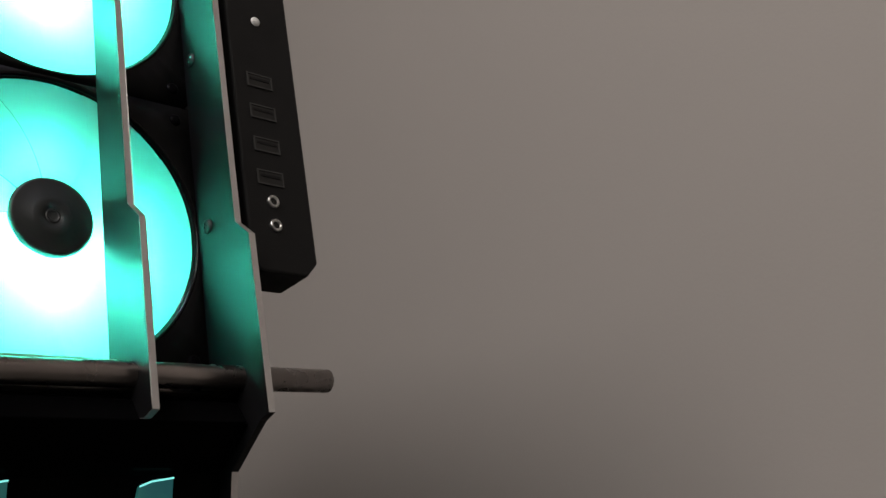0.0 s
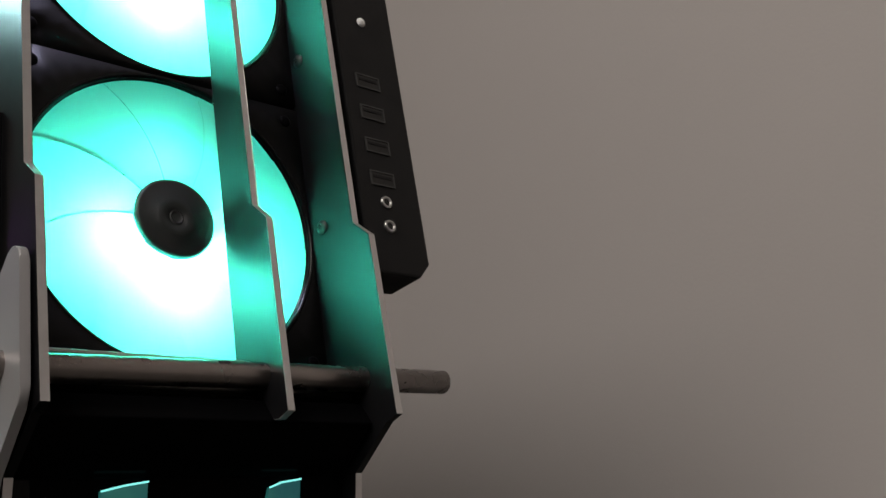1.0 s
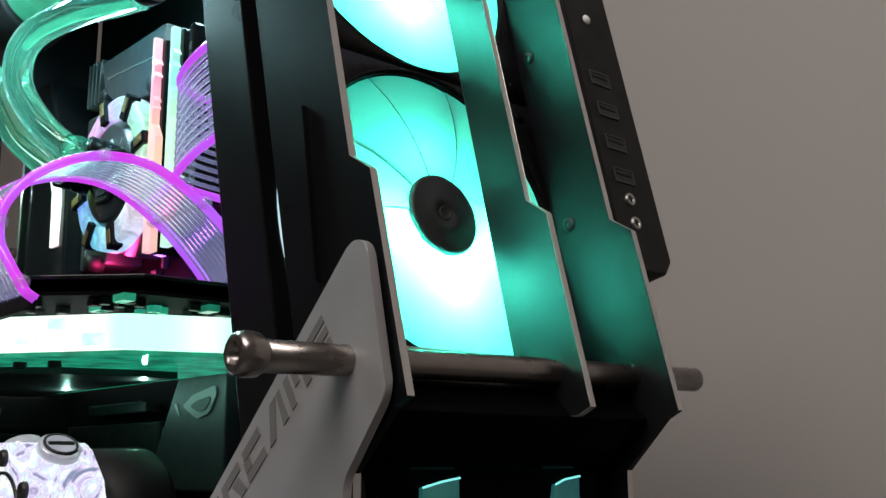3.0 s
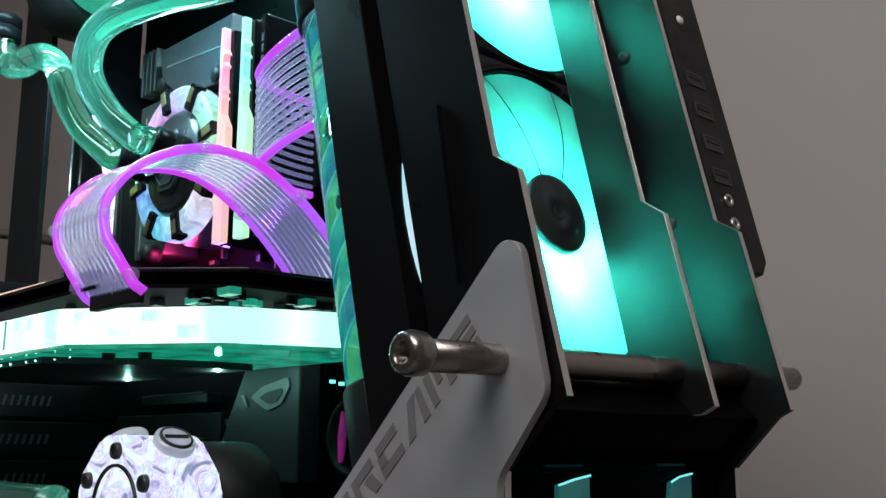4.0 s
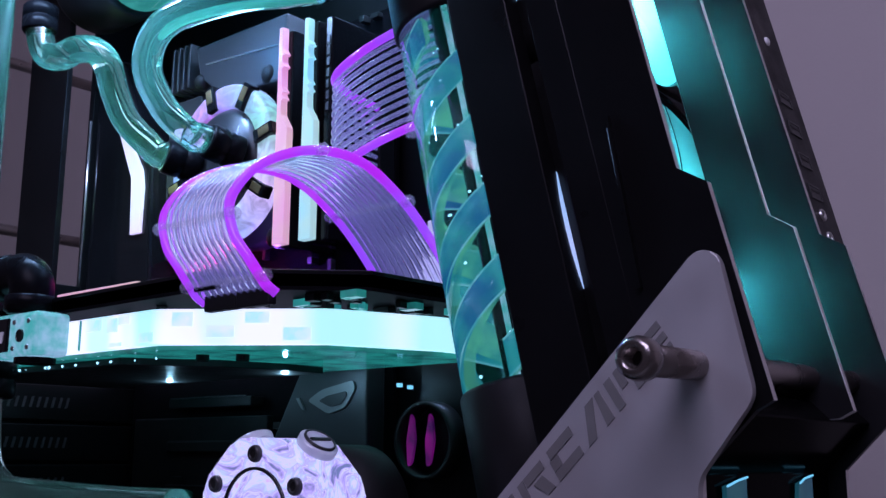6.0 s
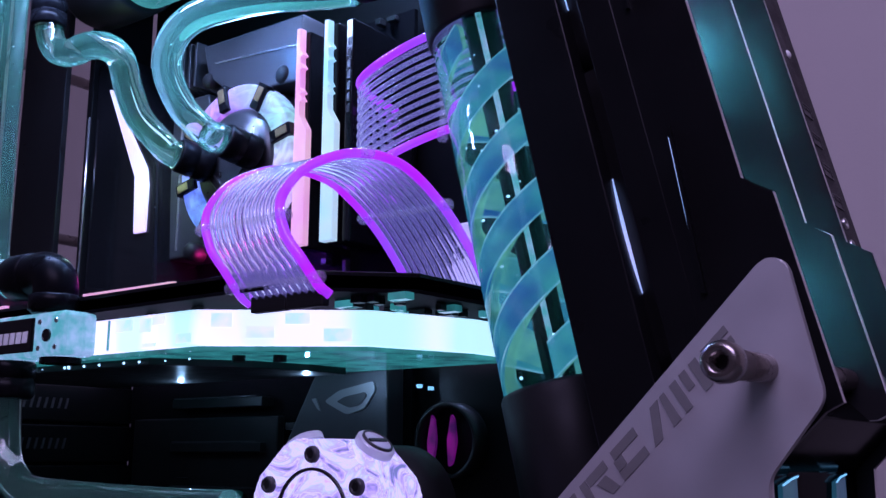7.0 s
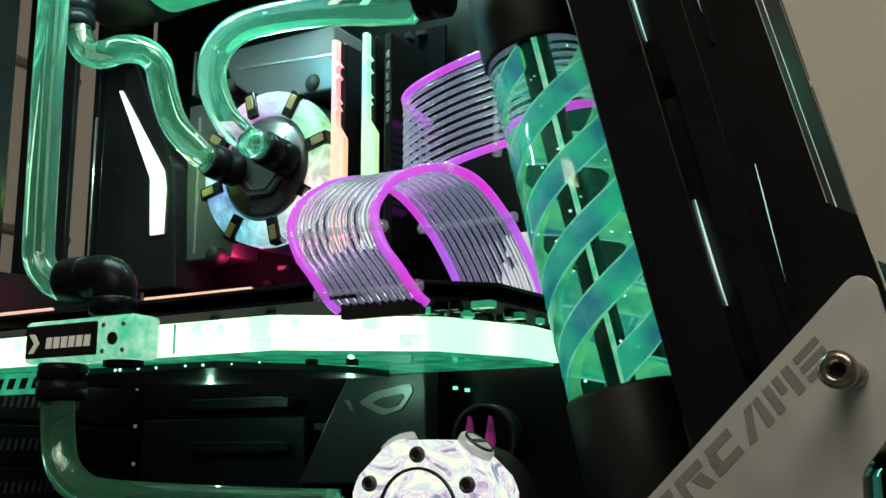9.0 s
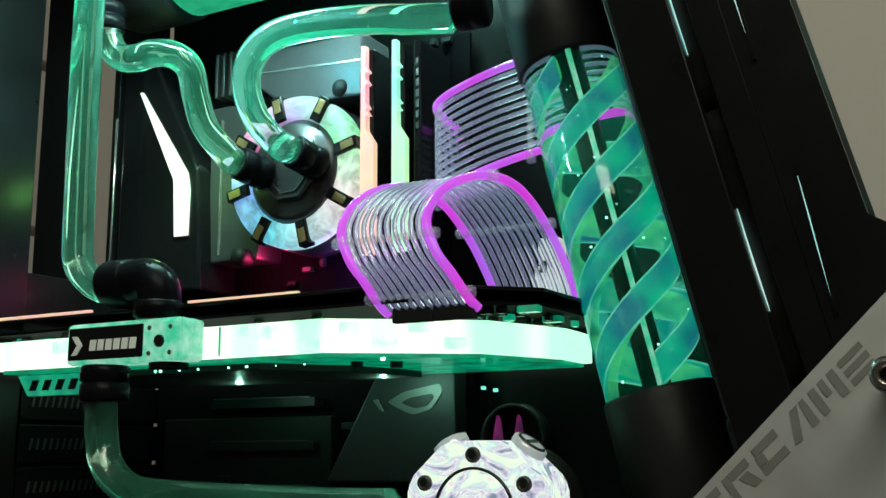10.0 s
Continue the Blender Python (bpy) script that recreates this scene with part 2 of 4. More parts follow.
def world_of(ob):
    return world_of(ob.parent) @ ob.matrix_parent_inverse @ ob.matrix_basis if ob.parent else ob.matrix_basis.copy()


def under(ob, parent):
    """Hang ob under parent, keeping its place in the world."""
    ob.parent = parent
    ob.matrix_parent_inverse = world_of(parent).inverted()
    return ob


def smooth_by_angle(bm, deg=35):
    for e in bm.edges:
        if len(e.link_faces) == 2 and e.calc_face_angle(0) > radians(deg):
            e.smooth = False


def add_box(bm, a, b, bevel=0.0, mat=0):
    x0, y0, z0 = [min(p, q) for p, q in zip(a, b)]
    x1, y1, z1 = [max(p, q) for p, q in zip(a, b)]
    v = [bm.verts.new(p) for p in ((x0, y0, z0), (x1, y0, z0), (x1, y1, z0), (x0, y1, z0), (x0, y0, z1), (x1, y0, z1), (x1, y1, z1), (x0, y1, z1))]
    fs = [bm.faces.new([v[i] for i in q]) for q in ((3, 2, 1, 0), (4, 5, 6, 7), (0, 1, 5, 4), (1, 2, 6, 5), (2, 3, 7, 6), (3, 0, 4, 7))]
    for f in fs:
        f.material_index = mat
    if bevel:
        es = list({e for f in fs for e in f.edges})
        bmesh.ops.bevel(bm, geom=es, offset=bevel, segments=2, affect="EDGES", profile=0.5)


def box(a, b, bevel=0.0):
    bm = bmesh.new()
    add_box(bm, a, b, bevel)
    return bm


def add_prism(bm, poly, to3, lo, hi, rim=0, cap=0, bevel=0.0):
    """A flat polygon pulled from lo to hi; to3(u, v, w) gives the place."""
    a = [bm.verts.new(to3(u, v, lo)) for u, v in poly]
    b = [bm.verts.new(to3(u, v, hi)) for u, v in poly]
    fs = [bm.faces.new(a[::-1]), bm.faces.new(b)]
    for f in fs:
        f.material_index = cap
    n = len(poly)
    for i in range(n):
        f = bm.faces.new((a[i], a[(i + 1) % n], b[(i + 1) % n], b[i]))
        f.material_index = rim[i % len(rim)] if isinstance(rim, (list, tuple)) else rim
        fs.append(f)
    if bevel:
        es = list({e for f in fs for e in f.edges})
        bmesh.ops.bevel(bm, geom=es, offset=bevel, segments=2, affect="EDGES", profile=0.5)


def xz(u, v, w):
    return (u, w, v)


def xy(u, v, w):
    return (u, v, w)


def yz(u, v, w):
    return (w, u, v)


def prism(poly, to3, lo, hi, rim=0, cap=0, bevel=0.0):
    bm = bmesh.new()
    add_prism(bm, poly, to3, lo, hi, rim, cap, bevel)
    return bm


def rounded(poly, r, steps=4):
    """The polygon with its corners rounded."""
    out = []
    n = len(poly)
    for i in range(n):
        p, a, b = Vector(poly[i]), Vector(poly[i - 1]), Vector(poly[(i + 1) % n])
        da, db = (a - p), (b - p)
        k = min(r, da.length * 0.45, db.length * 0.45)
        s, e = p + da.normalized() * k, p + db.normalized() * k
        for j in range(steps + 1):
            t = j / steps
            q = s * (1 - t) ** 2 + p * 2 * t * (1 - t) + e * t * t
            out.append((q.x, q.y))
    return out


def spline(points, steps=8):
    ps = [Vector(p) for p in points]
    ps = [ps[0] * 2 - ps[1], *ps, ps[-1] * 2 - ps[-2]]
    out = []
    for i in range(1, len(ps) - 2):
        a, b, c, d = ps[i - 1:i + 3]
        for j in range(steps):
            t = j / steps
            out.append(0.5 * (2 * b + (c - a) * t + (2 * a - 5 * b + 4 * c - d) * t * t + (3 * b - a - 3 * c + d) * t ** 3))
    out.append(ps[-2])
    return out


def add_sweep(bm, path, radius, sides=16, mat=0, caps=True, inner=0.0):
    """A round bar (or, with inner, a pipe) along a path."""
    n = len(path)
    tang = [(path[min(i + 1, n - 1)] - path[max(i - 1, 0)]).normalized() for i in range(n)]
    ref = Vector((0, 0, 1)) if abs(tang[0].z) < 0.9 else Vector((1, 0, 0))
    u = tang[0].cross(ref).normalized()
    loops, loops_in = [], []
    for i in range(n):
        u = (u - tang[i] * u.dot(tang[i])).normalized()
        w = tang[i].cross(u)
        ring = lambda r: [bm.verts.new(path[i] + (u * math.cos(k * math.tau / sides) + w * math.sin(k * math.tau / sides)) * r) for k in range(sides)]
        loops.append(ring(radius))
        if inner:
            loops_in.append(ring(inner))
    made = []
    for ls in (loops, loops_in):
        for i in range(len(ls) - 1):
            for k in range(sides):
                made.append(bm.faces.new((ls[i][k], ls[i][(k + 1) % sides], ls[i + 1][(k + 1) % sides], ls[i + 1][k])))
    if inner:
        for i in (0, n - 1):
            for k in range(sides):
                made.append(bm.faces.new((loops[i][k], loops[i][(k + 1) % sides], loops_in[i][(k + 1) % sides], loops_in[i][k])))
    elif caps:
        made += [bm.faces.new(loops[0]), bm.faces.new(loops[-1])]
    for f in made:
        f.material_index = mat


def sweep(path, radius, sides=16, inner=0.0):
    bm = bmesh.new()
    add_sweep(bm, path, radius, sides, 0, True, inner)
    smooth_by_angle(bm)
    return bm


def add_lathe(bm, profile, m, sides=32, mat=0):
    """A turned shape: profile rows of (radius, height) about the z axis of m."""
    loops = []
    for r, h in profile:
        if r < 1e-6:
            loops.append([bm.verts.new(m @ Vector((0, 0, h)))])
        else:
            loops.append([bm.verts.new(m @ Vector((r * math.cos(k * math.tau / sides), r * math.sin(k * math.tau / sides), h))) for k in range(sides)])
    for a, b in zip(loops, loops[1:]):
        for k in range(sides):
            j = (k + 1) % sides
            if len(a) == 1 and len(b) == 1:
                continue
            q = [a[0], b[k], b[j]] if len(a) == 1 else [a[k], a[j], b[0]] if len(b) == 1 else [a[k], a[j], b[j], b[k]]
            bm.faces.new(q).material_index = mat
    smooth_by_angle(bm)


def lathe(profile, m=Matrix(), sides=32):
    bm = bmesh.new()
    add_lathe(bm, profile, m, sides)
    return bm


def axis(place, way):
    """A pose whose z axis points along way."""
    return Matrix.Translation(place) @ Vector(way).to_track_quat("Z", "Y").to_matrix().to_4x4()


# ---- the room ----
def slab(name, a, b, mat, label, category):
    return tagged(part(name, box(a, b), mat), label, category, "", "structure")


slab("floor", (-3.2, -2.6, -0.80), (2.4, 1.2, -0.75), FLOOR, "plain grey floor of the room", "floor")
slab("wall_north", (-3.2, 0.80, -0.75), (2.4, 0.90, 1.85), WALL, "plain warm grey painted wall behind the computer", "wall")
slab("wall_south", (-3.2, -2.6, -0.75), (2.4, -2.5, 1.85), WALL, "plain warm grey painted wall", "wall")
slab("wall_east", (2.3, -2.5, -0.75), (2.4, 0.80, 1.85), WALL, "plain warm grey painted wall", "wall")
slab("wall_west", (-3.2, -2.5, -0.75), (-3.1, 0.80, 1.85), WALL, "plain warm grey painted wall", "wall")
slab("ceiling", (-3.2, -2.6, 1.85), (2.4, 0.90, 1.90), WALL, "plain pale ceiling", "ceiling")

desk = thing("desk", (-0.5, 0.2, -0.75), "dark laminate desk that the computer stands on", "desk")
under(part("tabletop", box((-1.6, -0.25, -0.03), (0.5, 0.75, 0.0), 0.003), DESK), desk)
for lx in (-1.55, 0.41):
    for ly in (-0.2, 0.66):
        under(part("leg", box((lx, ly, -0.75), (lx + 0.04, ly + 0.04, -0.03), 0.002), MATTE), desk)

# ---- the open-frame case ----
LEAN_K = 0.24


def lean(x0, z):
    """x of a line of the leaning front that passes x0 at z = 0.22."""
    return x0 - LEAN_K * (z - 0.22)


case = thing("computer_case", (-0.6, 0.15, 0.0), "black open-frame computer case with leaning front fins and cut aluminium edges", "computer case")
Y1, Y2, Y3, TH = 0.099, 0.190, 0.236, 0.003


def front_profile(xf, top, rise):
    """Front outline of a fin, from the top downwards; rise lifts its step."""
    return [(xf - 0.030 - 0.245 * (top - 0.2975), top), (xf - 0.030, 0.2975 + rise), (xf - 0.0190, 0.2910 + rise), (xf, 0.2195), (xf - 0.006, 0.2165)]


def back_x(z):
    return -0.4316 - 0.236 * (z - 0.231)


# near side panel: rear strip, recessed groove, front strip
def side_panel(y, xf, name, lbl, rise, back=-0.3775):
    fp = front_profile(xf, 0.58, rise)
    low = [(xf - 0.0255, 0.197), (xf - 0.0255, 0.02), (xf - 0.045, 0.0), (xf - 0.085, 0.0), (xf - 0.085, 0.16)]
    groove = lambda z: lean(back, z)
    front_strip = fp + low + ([(groove(0.20), 0.20), (groove(0.58), 0.58)] if back > -0.4 else [(-0.43, 0.16), (groove(0.58), 0.58)])
    # Rim 3 and 4 face down; black puts their shade into the colour.
    p = under(part(name, prism(front_strip, xz, y, y + TH, [0, 0, 0, 1, 1, 0, 1, 1, 1, 1, 1, 1, 1], 1, 0), [ALU, BLACK if back > -0.4 else FIN], None, lbl), case)
    return p


side_panel(Y1, -0.3365, "side_panel", "black lacquered panel with bare aluminium edge", 0.002)
side_panel(Y3, -0.3385, "side_panel", "black lacquered panel with bare aluminium edge", 0.002, -0.432)
zt, zb = 0.58, 0.16
EDGE_X, STEP_X, DEEP = -0.4000, -0.3922, Y1 + 0.0118
rear_strip = [(back_x(zt), zt), (back_x(zb), zb), (lean(EDGE_X, zb), zb), (lean(EDGE_X, zt), zt)]
under(part("rear_strip", prism(rear_strip, xz, Y1 - 0.001, DEEP, 0, 0, 0.0006), BLACK), case)
step = [(lean(STEP_X, zt), zt), (lean(STEP_X, zb), zb), (lean(-0.3776, zb), zb), (lean(-0.3776, zt), zt)]
under(part("groove_step", prism(step, xz, Y1 + 0.0006, DEEP, 0, 0, 0.0006), BLACK), case)
groove = [(lean(EDGE_X, zt), zt), (lean(EDGE_X, zb), zb), (lean(STEP_X, zb), zb), (lean(STEP_X, zt), zt)]
under(part("groove_panel", prism(groove, xz, Y1 + 0.0100, DEEP - 0.0003, 0, 0), BLACK), case)


def slot(x0, x1, za, zb2, y, w, lip, mat):
    """A thin glowing strip with an added raised lip on its front side, which hides it from the front."""
    poly = [(x0 - w * 0.2, za), (x0, za), (x1, zb2), (x1 - w, zb2), ((x0 + x1) / 2 - w * 0.9, (za + zb2) / 2)]
    under(part("light_slot", prism(poly, xz, y, y + 0.0008), mat, None, "thin strip with its light put in as glow"), case)
    under(part("slot_lip", prism([(x0, za + 0.004), (x0 + 0.0012, za + 0.004), (x1 + 0.0012, zb2 - 0.004), (x1, zb2 - 0.004)], xz, y - lip, y + 0.0008), BLACK), case)


def deep_slot(za, zb2):
    """A lens-shaped glow on the groove's rear wall, facing forwards, for light showing through a gap."""
    n = 10
    near, far = [], []
    for k in range(n + 1):
        f = k / n
        z = za + (zb2 - za) * f
        near.append((Y1 + 0.0096 - 0.0044 * math.sin(math.pi * f) ** 0.7, z))
        far.append((Y1 + 0.0098, z))
    bm = bmesh.new()
    add_prism(bm, near + far[::-1], lambda y, z, w: (lean(EDGE_X, z) + w, y, z), 0.0002, 0.0006)
    under(part("light_slot", bm, SLOT, None, "thin strip with its light put in as glow"), case)


deep_slot(0.314, 0.258)
deep_slot(0.440, 0.380)
# Reflected highlights on the panel face, put in as glowing strips.
slot(-0.3930, -0.3820, 0.319, 0.263, Y1 - 0.0008, 0.0008, 0.0014, SLOT)
slot(-0.4210, -0.4080, 0.432, 0.378, Y1 - 0.0008, 0.0008, 0.0014, SLOT)

# middle fin and the inner backs that hold the fans
fin = front_profile(-0.3430, 0.58, 0.003) + [(lean(-0.376, 0.215), 0.215), (lean(-0.376, 0.58), 0.58)]
under(part("front_fin", prism(fin, xz, Y2, Y2 + TH, 0, 1, 0.0003), [ALU, FIN], None, "glossy black fin with bare aluminium edge"), case)

# lower front: shroud under the tie rod
sh = [(-0.372, 0.2265), (-0.360, 0.224), (-0.352, 0.216), (-0.372, 0.196), (-0.372, 0.10), (-0.36, 0.06), (-0.42, 0.06), (-0.42, 0.2265)]
under(part("lower_shroud", prism(sh, xz, Y1 + 0.004, Y3 - 0.001, 0, 0, 0.0006), SHROUD), case)

# tie rods
AX_Y = (0, -1, 0)
rod = under(part("tie_rod", sweep([Vector((-0.3605, y, 0.2305 + (y - 0.055) * 0.018)) for y in (0.279, 0.2, 0.1, 0.064)], 0.0050, 28), STEEL, None, "dark chrome tie rod", True), case)
head = lathe([(0, 0.0), (0.0027, 0.0), (0.0029, 0.0055), (0.0042, 0.0066), (0.0063, 0.0052), (0.0069, 0.0026), (0.0066, -0.0013), (0.0048, -0.004)], axis((-0.3605, 0.0605, 0.2308), AX_Y), 32)
under(part("rod_head", head, STEEL, None, "domed socket bolt head", True), case)
under(part("rod_socket", lathe([(0, 0), (0.0027, 0), (0.0027, 0.0008), (0, 0.0008)], axis((-0.3605, 0.0603, 0.2308), AX_Y), 6), PORTB), case)
CROSS = material("polished_rod", (0.16, 0.145, 0.135), 0.16, 0.9, 30, 0.15, 0.01, 300, 0.03)
under(part("cross_rod", sweep([Vector((-0.372, y, 0.2295)) for y in (Y1 + 0.003, 0.15, 0.2, Y3)], 0.0070, 28), CROSS, None, "dark polished cross rod", True), case)
under(part("cross_strip", box((-0.388, Y1 + 0.004, 0.238), (-0.374, Y2, 0.2395), 0.0003), ALU), case)

# name plate
plate = rounded([(-0.3510, 0.2675), (-0.3585, 0.2695), (-0.4560, 0.172), (-0.456, 0.150), (-0.3625, 0.150), (-0.3610, 0.1950), (-0.3408, 0.2205)], 0.004, 5)
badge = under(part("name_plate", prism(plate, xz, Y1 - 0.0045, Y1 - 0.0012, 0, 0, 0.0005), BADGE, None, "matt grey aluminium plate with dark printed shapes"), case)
bdir = Vector((0.049, 0.047)).normalized()
bn = Vector((-bdir.y, bdir.x))
PRINT_AT, PRINT_H, PRINT_STEP = Vector((-0.4378, 0.1698)), 0.0112, 1.52


def printed(shapes, k):
    """Plain dark shapes in a slanted row; v runs up the row's height."""
    for sh0 in shapes:
        poly = [tuple(PRINT_AT + bdir * (k * PRINT_STEP + 1.3 * a + 0.18 * v) * PRINT_H + bn * v * PRINT_H) for a, v in sh0]
        under(part("printed_shape", prism(poly, xz, Y1 - 0.0049, Y1 - 0.0044), BADGE_INK), badge)


bar = lambda a, v0, b, v1: [(a, v0), (b, v0), (b, v1), (a, v1)]
printed([bar(0.0, 0.0, 0.24, 0.92), bar(0.27, 0.68, 0.95, 1.0)], 0)
printed([bar(0.0, 0.0, 0.22, 1.0), bar(0.25, 0.70, 0.95, 1.0), [(0.45, 0.60), (0.80, 0.60), (1.0, 0.0), (0.72, 0.0)]], 1)
printed([bar(0.0, 0.0, 0.95, 0.30), bar(0.0, 0.33, 0.30, 0.67), bar(0.05, 0.70, 0.95, 1.0)], 2)
printed([[(0.0, 0.0), (0.30, 0.0), (0.74, 1.0), (0.44, 1.0)], [(0.70, 0.0), (0.98, 0.0), (0.98, 1.0), (0.80, 1.0)]], 3)
printed([bar(0.0, 0.0, 0.24, 1.0), bar(0.36, 0.40, 0.58, 1.0), bar(0.72, 0.0, 0.98, 1.0)], 4)
printed([bar(0.0, 0.0, 0.85, 0.24), bar(0.0, 0.38, 0.85, 0.62), bar(0.0, 0.76, 0.85, 1.0)], 5)

# front port strip
TILT_F = math.atan(LEAN_K)
FN, FU = Vector((math.cos(TILT_F), 0, math.sin(TILT_F))), Vector((-math.sin(TILT_F), 0, math.cos(TILT_F)))


def front_pose(x, y, z):
    """A pose on the leaning front: local x across (world y), local y up the lean, local z outwards."""
    m = Matrix(((0, FU.x, FN.x), (1, 0, 0), (0, FU.z, FN.z))).to_4x4()
    return Matrix.Translation((x, y, z)) @ m


PS = front_pose(-0.3655, 0.262, 0.2745)
strip_poly = [(-0.0175, 0.0095), (-0.0125, 0.0055), (0.0105, 0.0055), (0.0168, 0.0125), (0.0168, 0.29), (-0.0175, 0.29)]
strip = under(part("port_strip", prism([(a, b) for a, b in strip_poly], xy, -0.022, 0.0, 0, 0, 0.0012), MATTE, None, "matt black strip with sockets", False, PS), case)


def on_strip(name, bm, mat, lbl="", smooth=False):
    return under(part(name, bm, mat, None, lbl, smooth, PS.copy()), strip)


def frame_ring(w, h, x, y, t=0.0007, hgt=0.0006):
    bm = bmesh.new()
    for a, b in (((x - w, y - h), (x + w, y - h + t)), ((x - w, y + h - t), (x + w, y + h)), ((x - w, y - h + t), (x - w + t, y + h - t)), ((x + w - t, y - h + t), (x + w, y + h - t))):
        add_box(bm, (*a, -0.0005), (*b, hgt))
    return bm


for h in (0.0510, 0.0675, 0.0845, 0.1010):
    on_strip("usb_socket", frame_ring(0.0068, 0.0036, -0.0035, h), SOCKET, "black rectangular socket")
    on_strip("socket_well", box((-0.0097, h - 0.0027, 0.0001), (0.0027, h + 0.0027, 0.0003)), PORTB)
    on_strip("socket_tongue", box((-0.0085, h + 0.0002, 0.0001), (0.0015, h + 0.0014, 0.0006)), MATTE)
for h in (0.0280, 0.0395):
    on_strip("audio_jack", lathe([(0.0017, -0.0002), (0.0018, 0.0008), (0.0026, 0.0009), (0.0030, 0.0004), (0.0030, -0.0005)], pose(-0.0035, h, 0.0003), 20), SCREW, "chrome ringed audio jack", True)
    on_strip("jack_well", lathe([(0, 0), (0.0017, 0), (0.0017, 0.0002), (0, 0.0002)], pose(-0.0035, h, 0.0002), 16), PORTB)
on_strip("power_light", lathe([(0.0024, -0.0002), (0.0023, 0.0006), (0.0015, 0.0012), (0, 0.0014)], pose(-0.0020, 0.1345, 0), 18), WHITE_PRINT, "small white button", True)

# screws on the far panel
for x, z in ((-0.390, 0.301), (-0.412, 0.384)):
    sc = under(part("panel_screw", lathe([(0, 0.0016), (0.0017, 0.0015), (0.0030, 0.0008), (0.0033, 0)], axis((x, Y3 - 0.0004, z), AX_Y), 20), HEATDARK, None, "dark steel cross-head screw", True), case)
    bm = bmesh.new()
    add_box(bm, (x - 0.0014, Y3 - 0.0023, z - 0.0003), (x + 0.0014, Y3 - 0.0017, z + 0.0003))
    add_box(bm, (x - 0.0003, Y3 - 0.0023, z - 0.0014), (x + 0.0003, Y3 - 0.0017, z + 0.0014))
    under(part("screw_slot", bm, PORTB), case)

# small lit acrylic tabs low in the front
for y0, y1, skew in ((0.134, 0.151, 0.0), (0.196, 0.214, 0.004)):
    tb = under(part("acrylic_tab", prism([(y0 + skew, 0.192), (y1, 0.195), (y1, 0.150), (y0 - skew, 0.150)], yz, -0.3719, -0.3700, 0, 0, 0.0003), TAB, None, "clear acrylic tab lit from its edge"), case)
    under(part("tab_edge", sweep([Vector((-0.3697, y0 + skew, 0.192)), Vector((-0.3697, (y0 + y1) / 2, 0.1938)), Vector((-0.3697, y1, 0.195))], 0.0004, 6), TABRIM), case)

# rear posts, rear tie rods, top and tray
under(part("rear_leg", box((-0.9215, 0.1500, 0.0), (-0.8683, 0.1545, 0.60), 0.0008), BLACK, None, "black rear upright"), case)
under(part("rear_post", box((-0.872, 0.018, 0.0), (-0.858, 0.094, 0.60), 0.001), BLACK), case)
for z in (0.375, 0.512):
    under(part("rear_rod", sweep([Vector((-0.985, y, z)) for y in (0.02, 0.1, 0.25)], 0.0045, 16), STEEL, None, "chrome rod", True), case)
under(part("board_tray", box((-0.868, 0.224, 0.02), (-0.455, 0.228, 0.60), 0.001), BLACK), case)
under(part("top_rail", box((-0.90, 0.05, 0.585), (-0.45, 0.235, 0.60), 0.001), BLACK), case)
under(part("base_plate", box((-0.90, 0.03, 0.03), (-0.40, 0.235, 0.045), 0.002), BLACK), case)
for x in (-0.88, -0.43):
    for y in (0.04, 0.215):
        under(part("foot", box((x, y, 0.0), (x + 0.02, y + 0.015, 0.03), 0.002), MATTE), case)

# slot covers at the rear
under(part("rear_plate", box((-0.875, 0.094, 0.05), (-0.870, 0.2238, 0.318), 0.0006), BLACK), case)
under(part("rear_plate", box((-0.8750, 0.1732, 0.30), (-0.8690, 0.222, 0.60), 0.0006), BLACK), case)
under(part("plate_edge", sweep([Vector((-0.8694, 0.1722, z)) for z in (0.318, 0.38, 0.44)], 0.0009, 10), LOGO, None, "bright polished edge", True), case)
for k in range(4):
    z = 0.236 - 0.0265 * k
    cv = under(part("slot_cover", box((-0.868, 0.100, z - 0.012), (-0.864, 0.2238, z + 0.012), 0.0008), BLACK), case)
    for j in range(12):
        y = 0.108 + j * 0.0052
        bm = prism([(y, z - 0.0035), (y + 0.0018, z - 0.0035), (y + 0.0034, z + 0.0035), (y + 0.0016, z + 0.0035)], yz, -0.8642, -0.8636)
        under(part("vent_slit", bm, HEATDARK), cv)

# ---- fans ----
FAN_R = 0.0630


def fan_frame():
    """Square frame, 120 mm, with a round opening."""
    bm = bmesh.new()
    n, s = 64, 0.0645
    def square(a):
        c, d = math.cos(a), math.sin(a)
        k = s / max(abs(c), abs(d))
        return c * k, d * k
    rows = []
    for k in range(n):
        a = k * math.tau / n
        c, d = math.cos(a), math.sin(a)
        sx, sy = square(a)
        rows.append([bm.verts.new(p) for p in ((sx, sy, -0.025), (sx, sy, 0.0), (c * (FAN_R + 0.0015), d * (FAN_R + 0.0015), 0.0), (c * FAN_R, d * FAN_R, -0.0012), (c * FAN_R, d * FAN_R, -0.025))])
    for k in range(n):
        a, b = rows[k], rows[(k + 1) % n]
        for i in range(5):
            j = (i + 1) % 5
            bm.faces.new((a[i], b[i], b[j], a[j]))
    smooth_by_angle(bm, 30)
    return bm


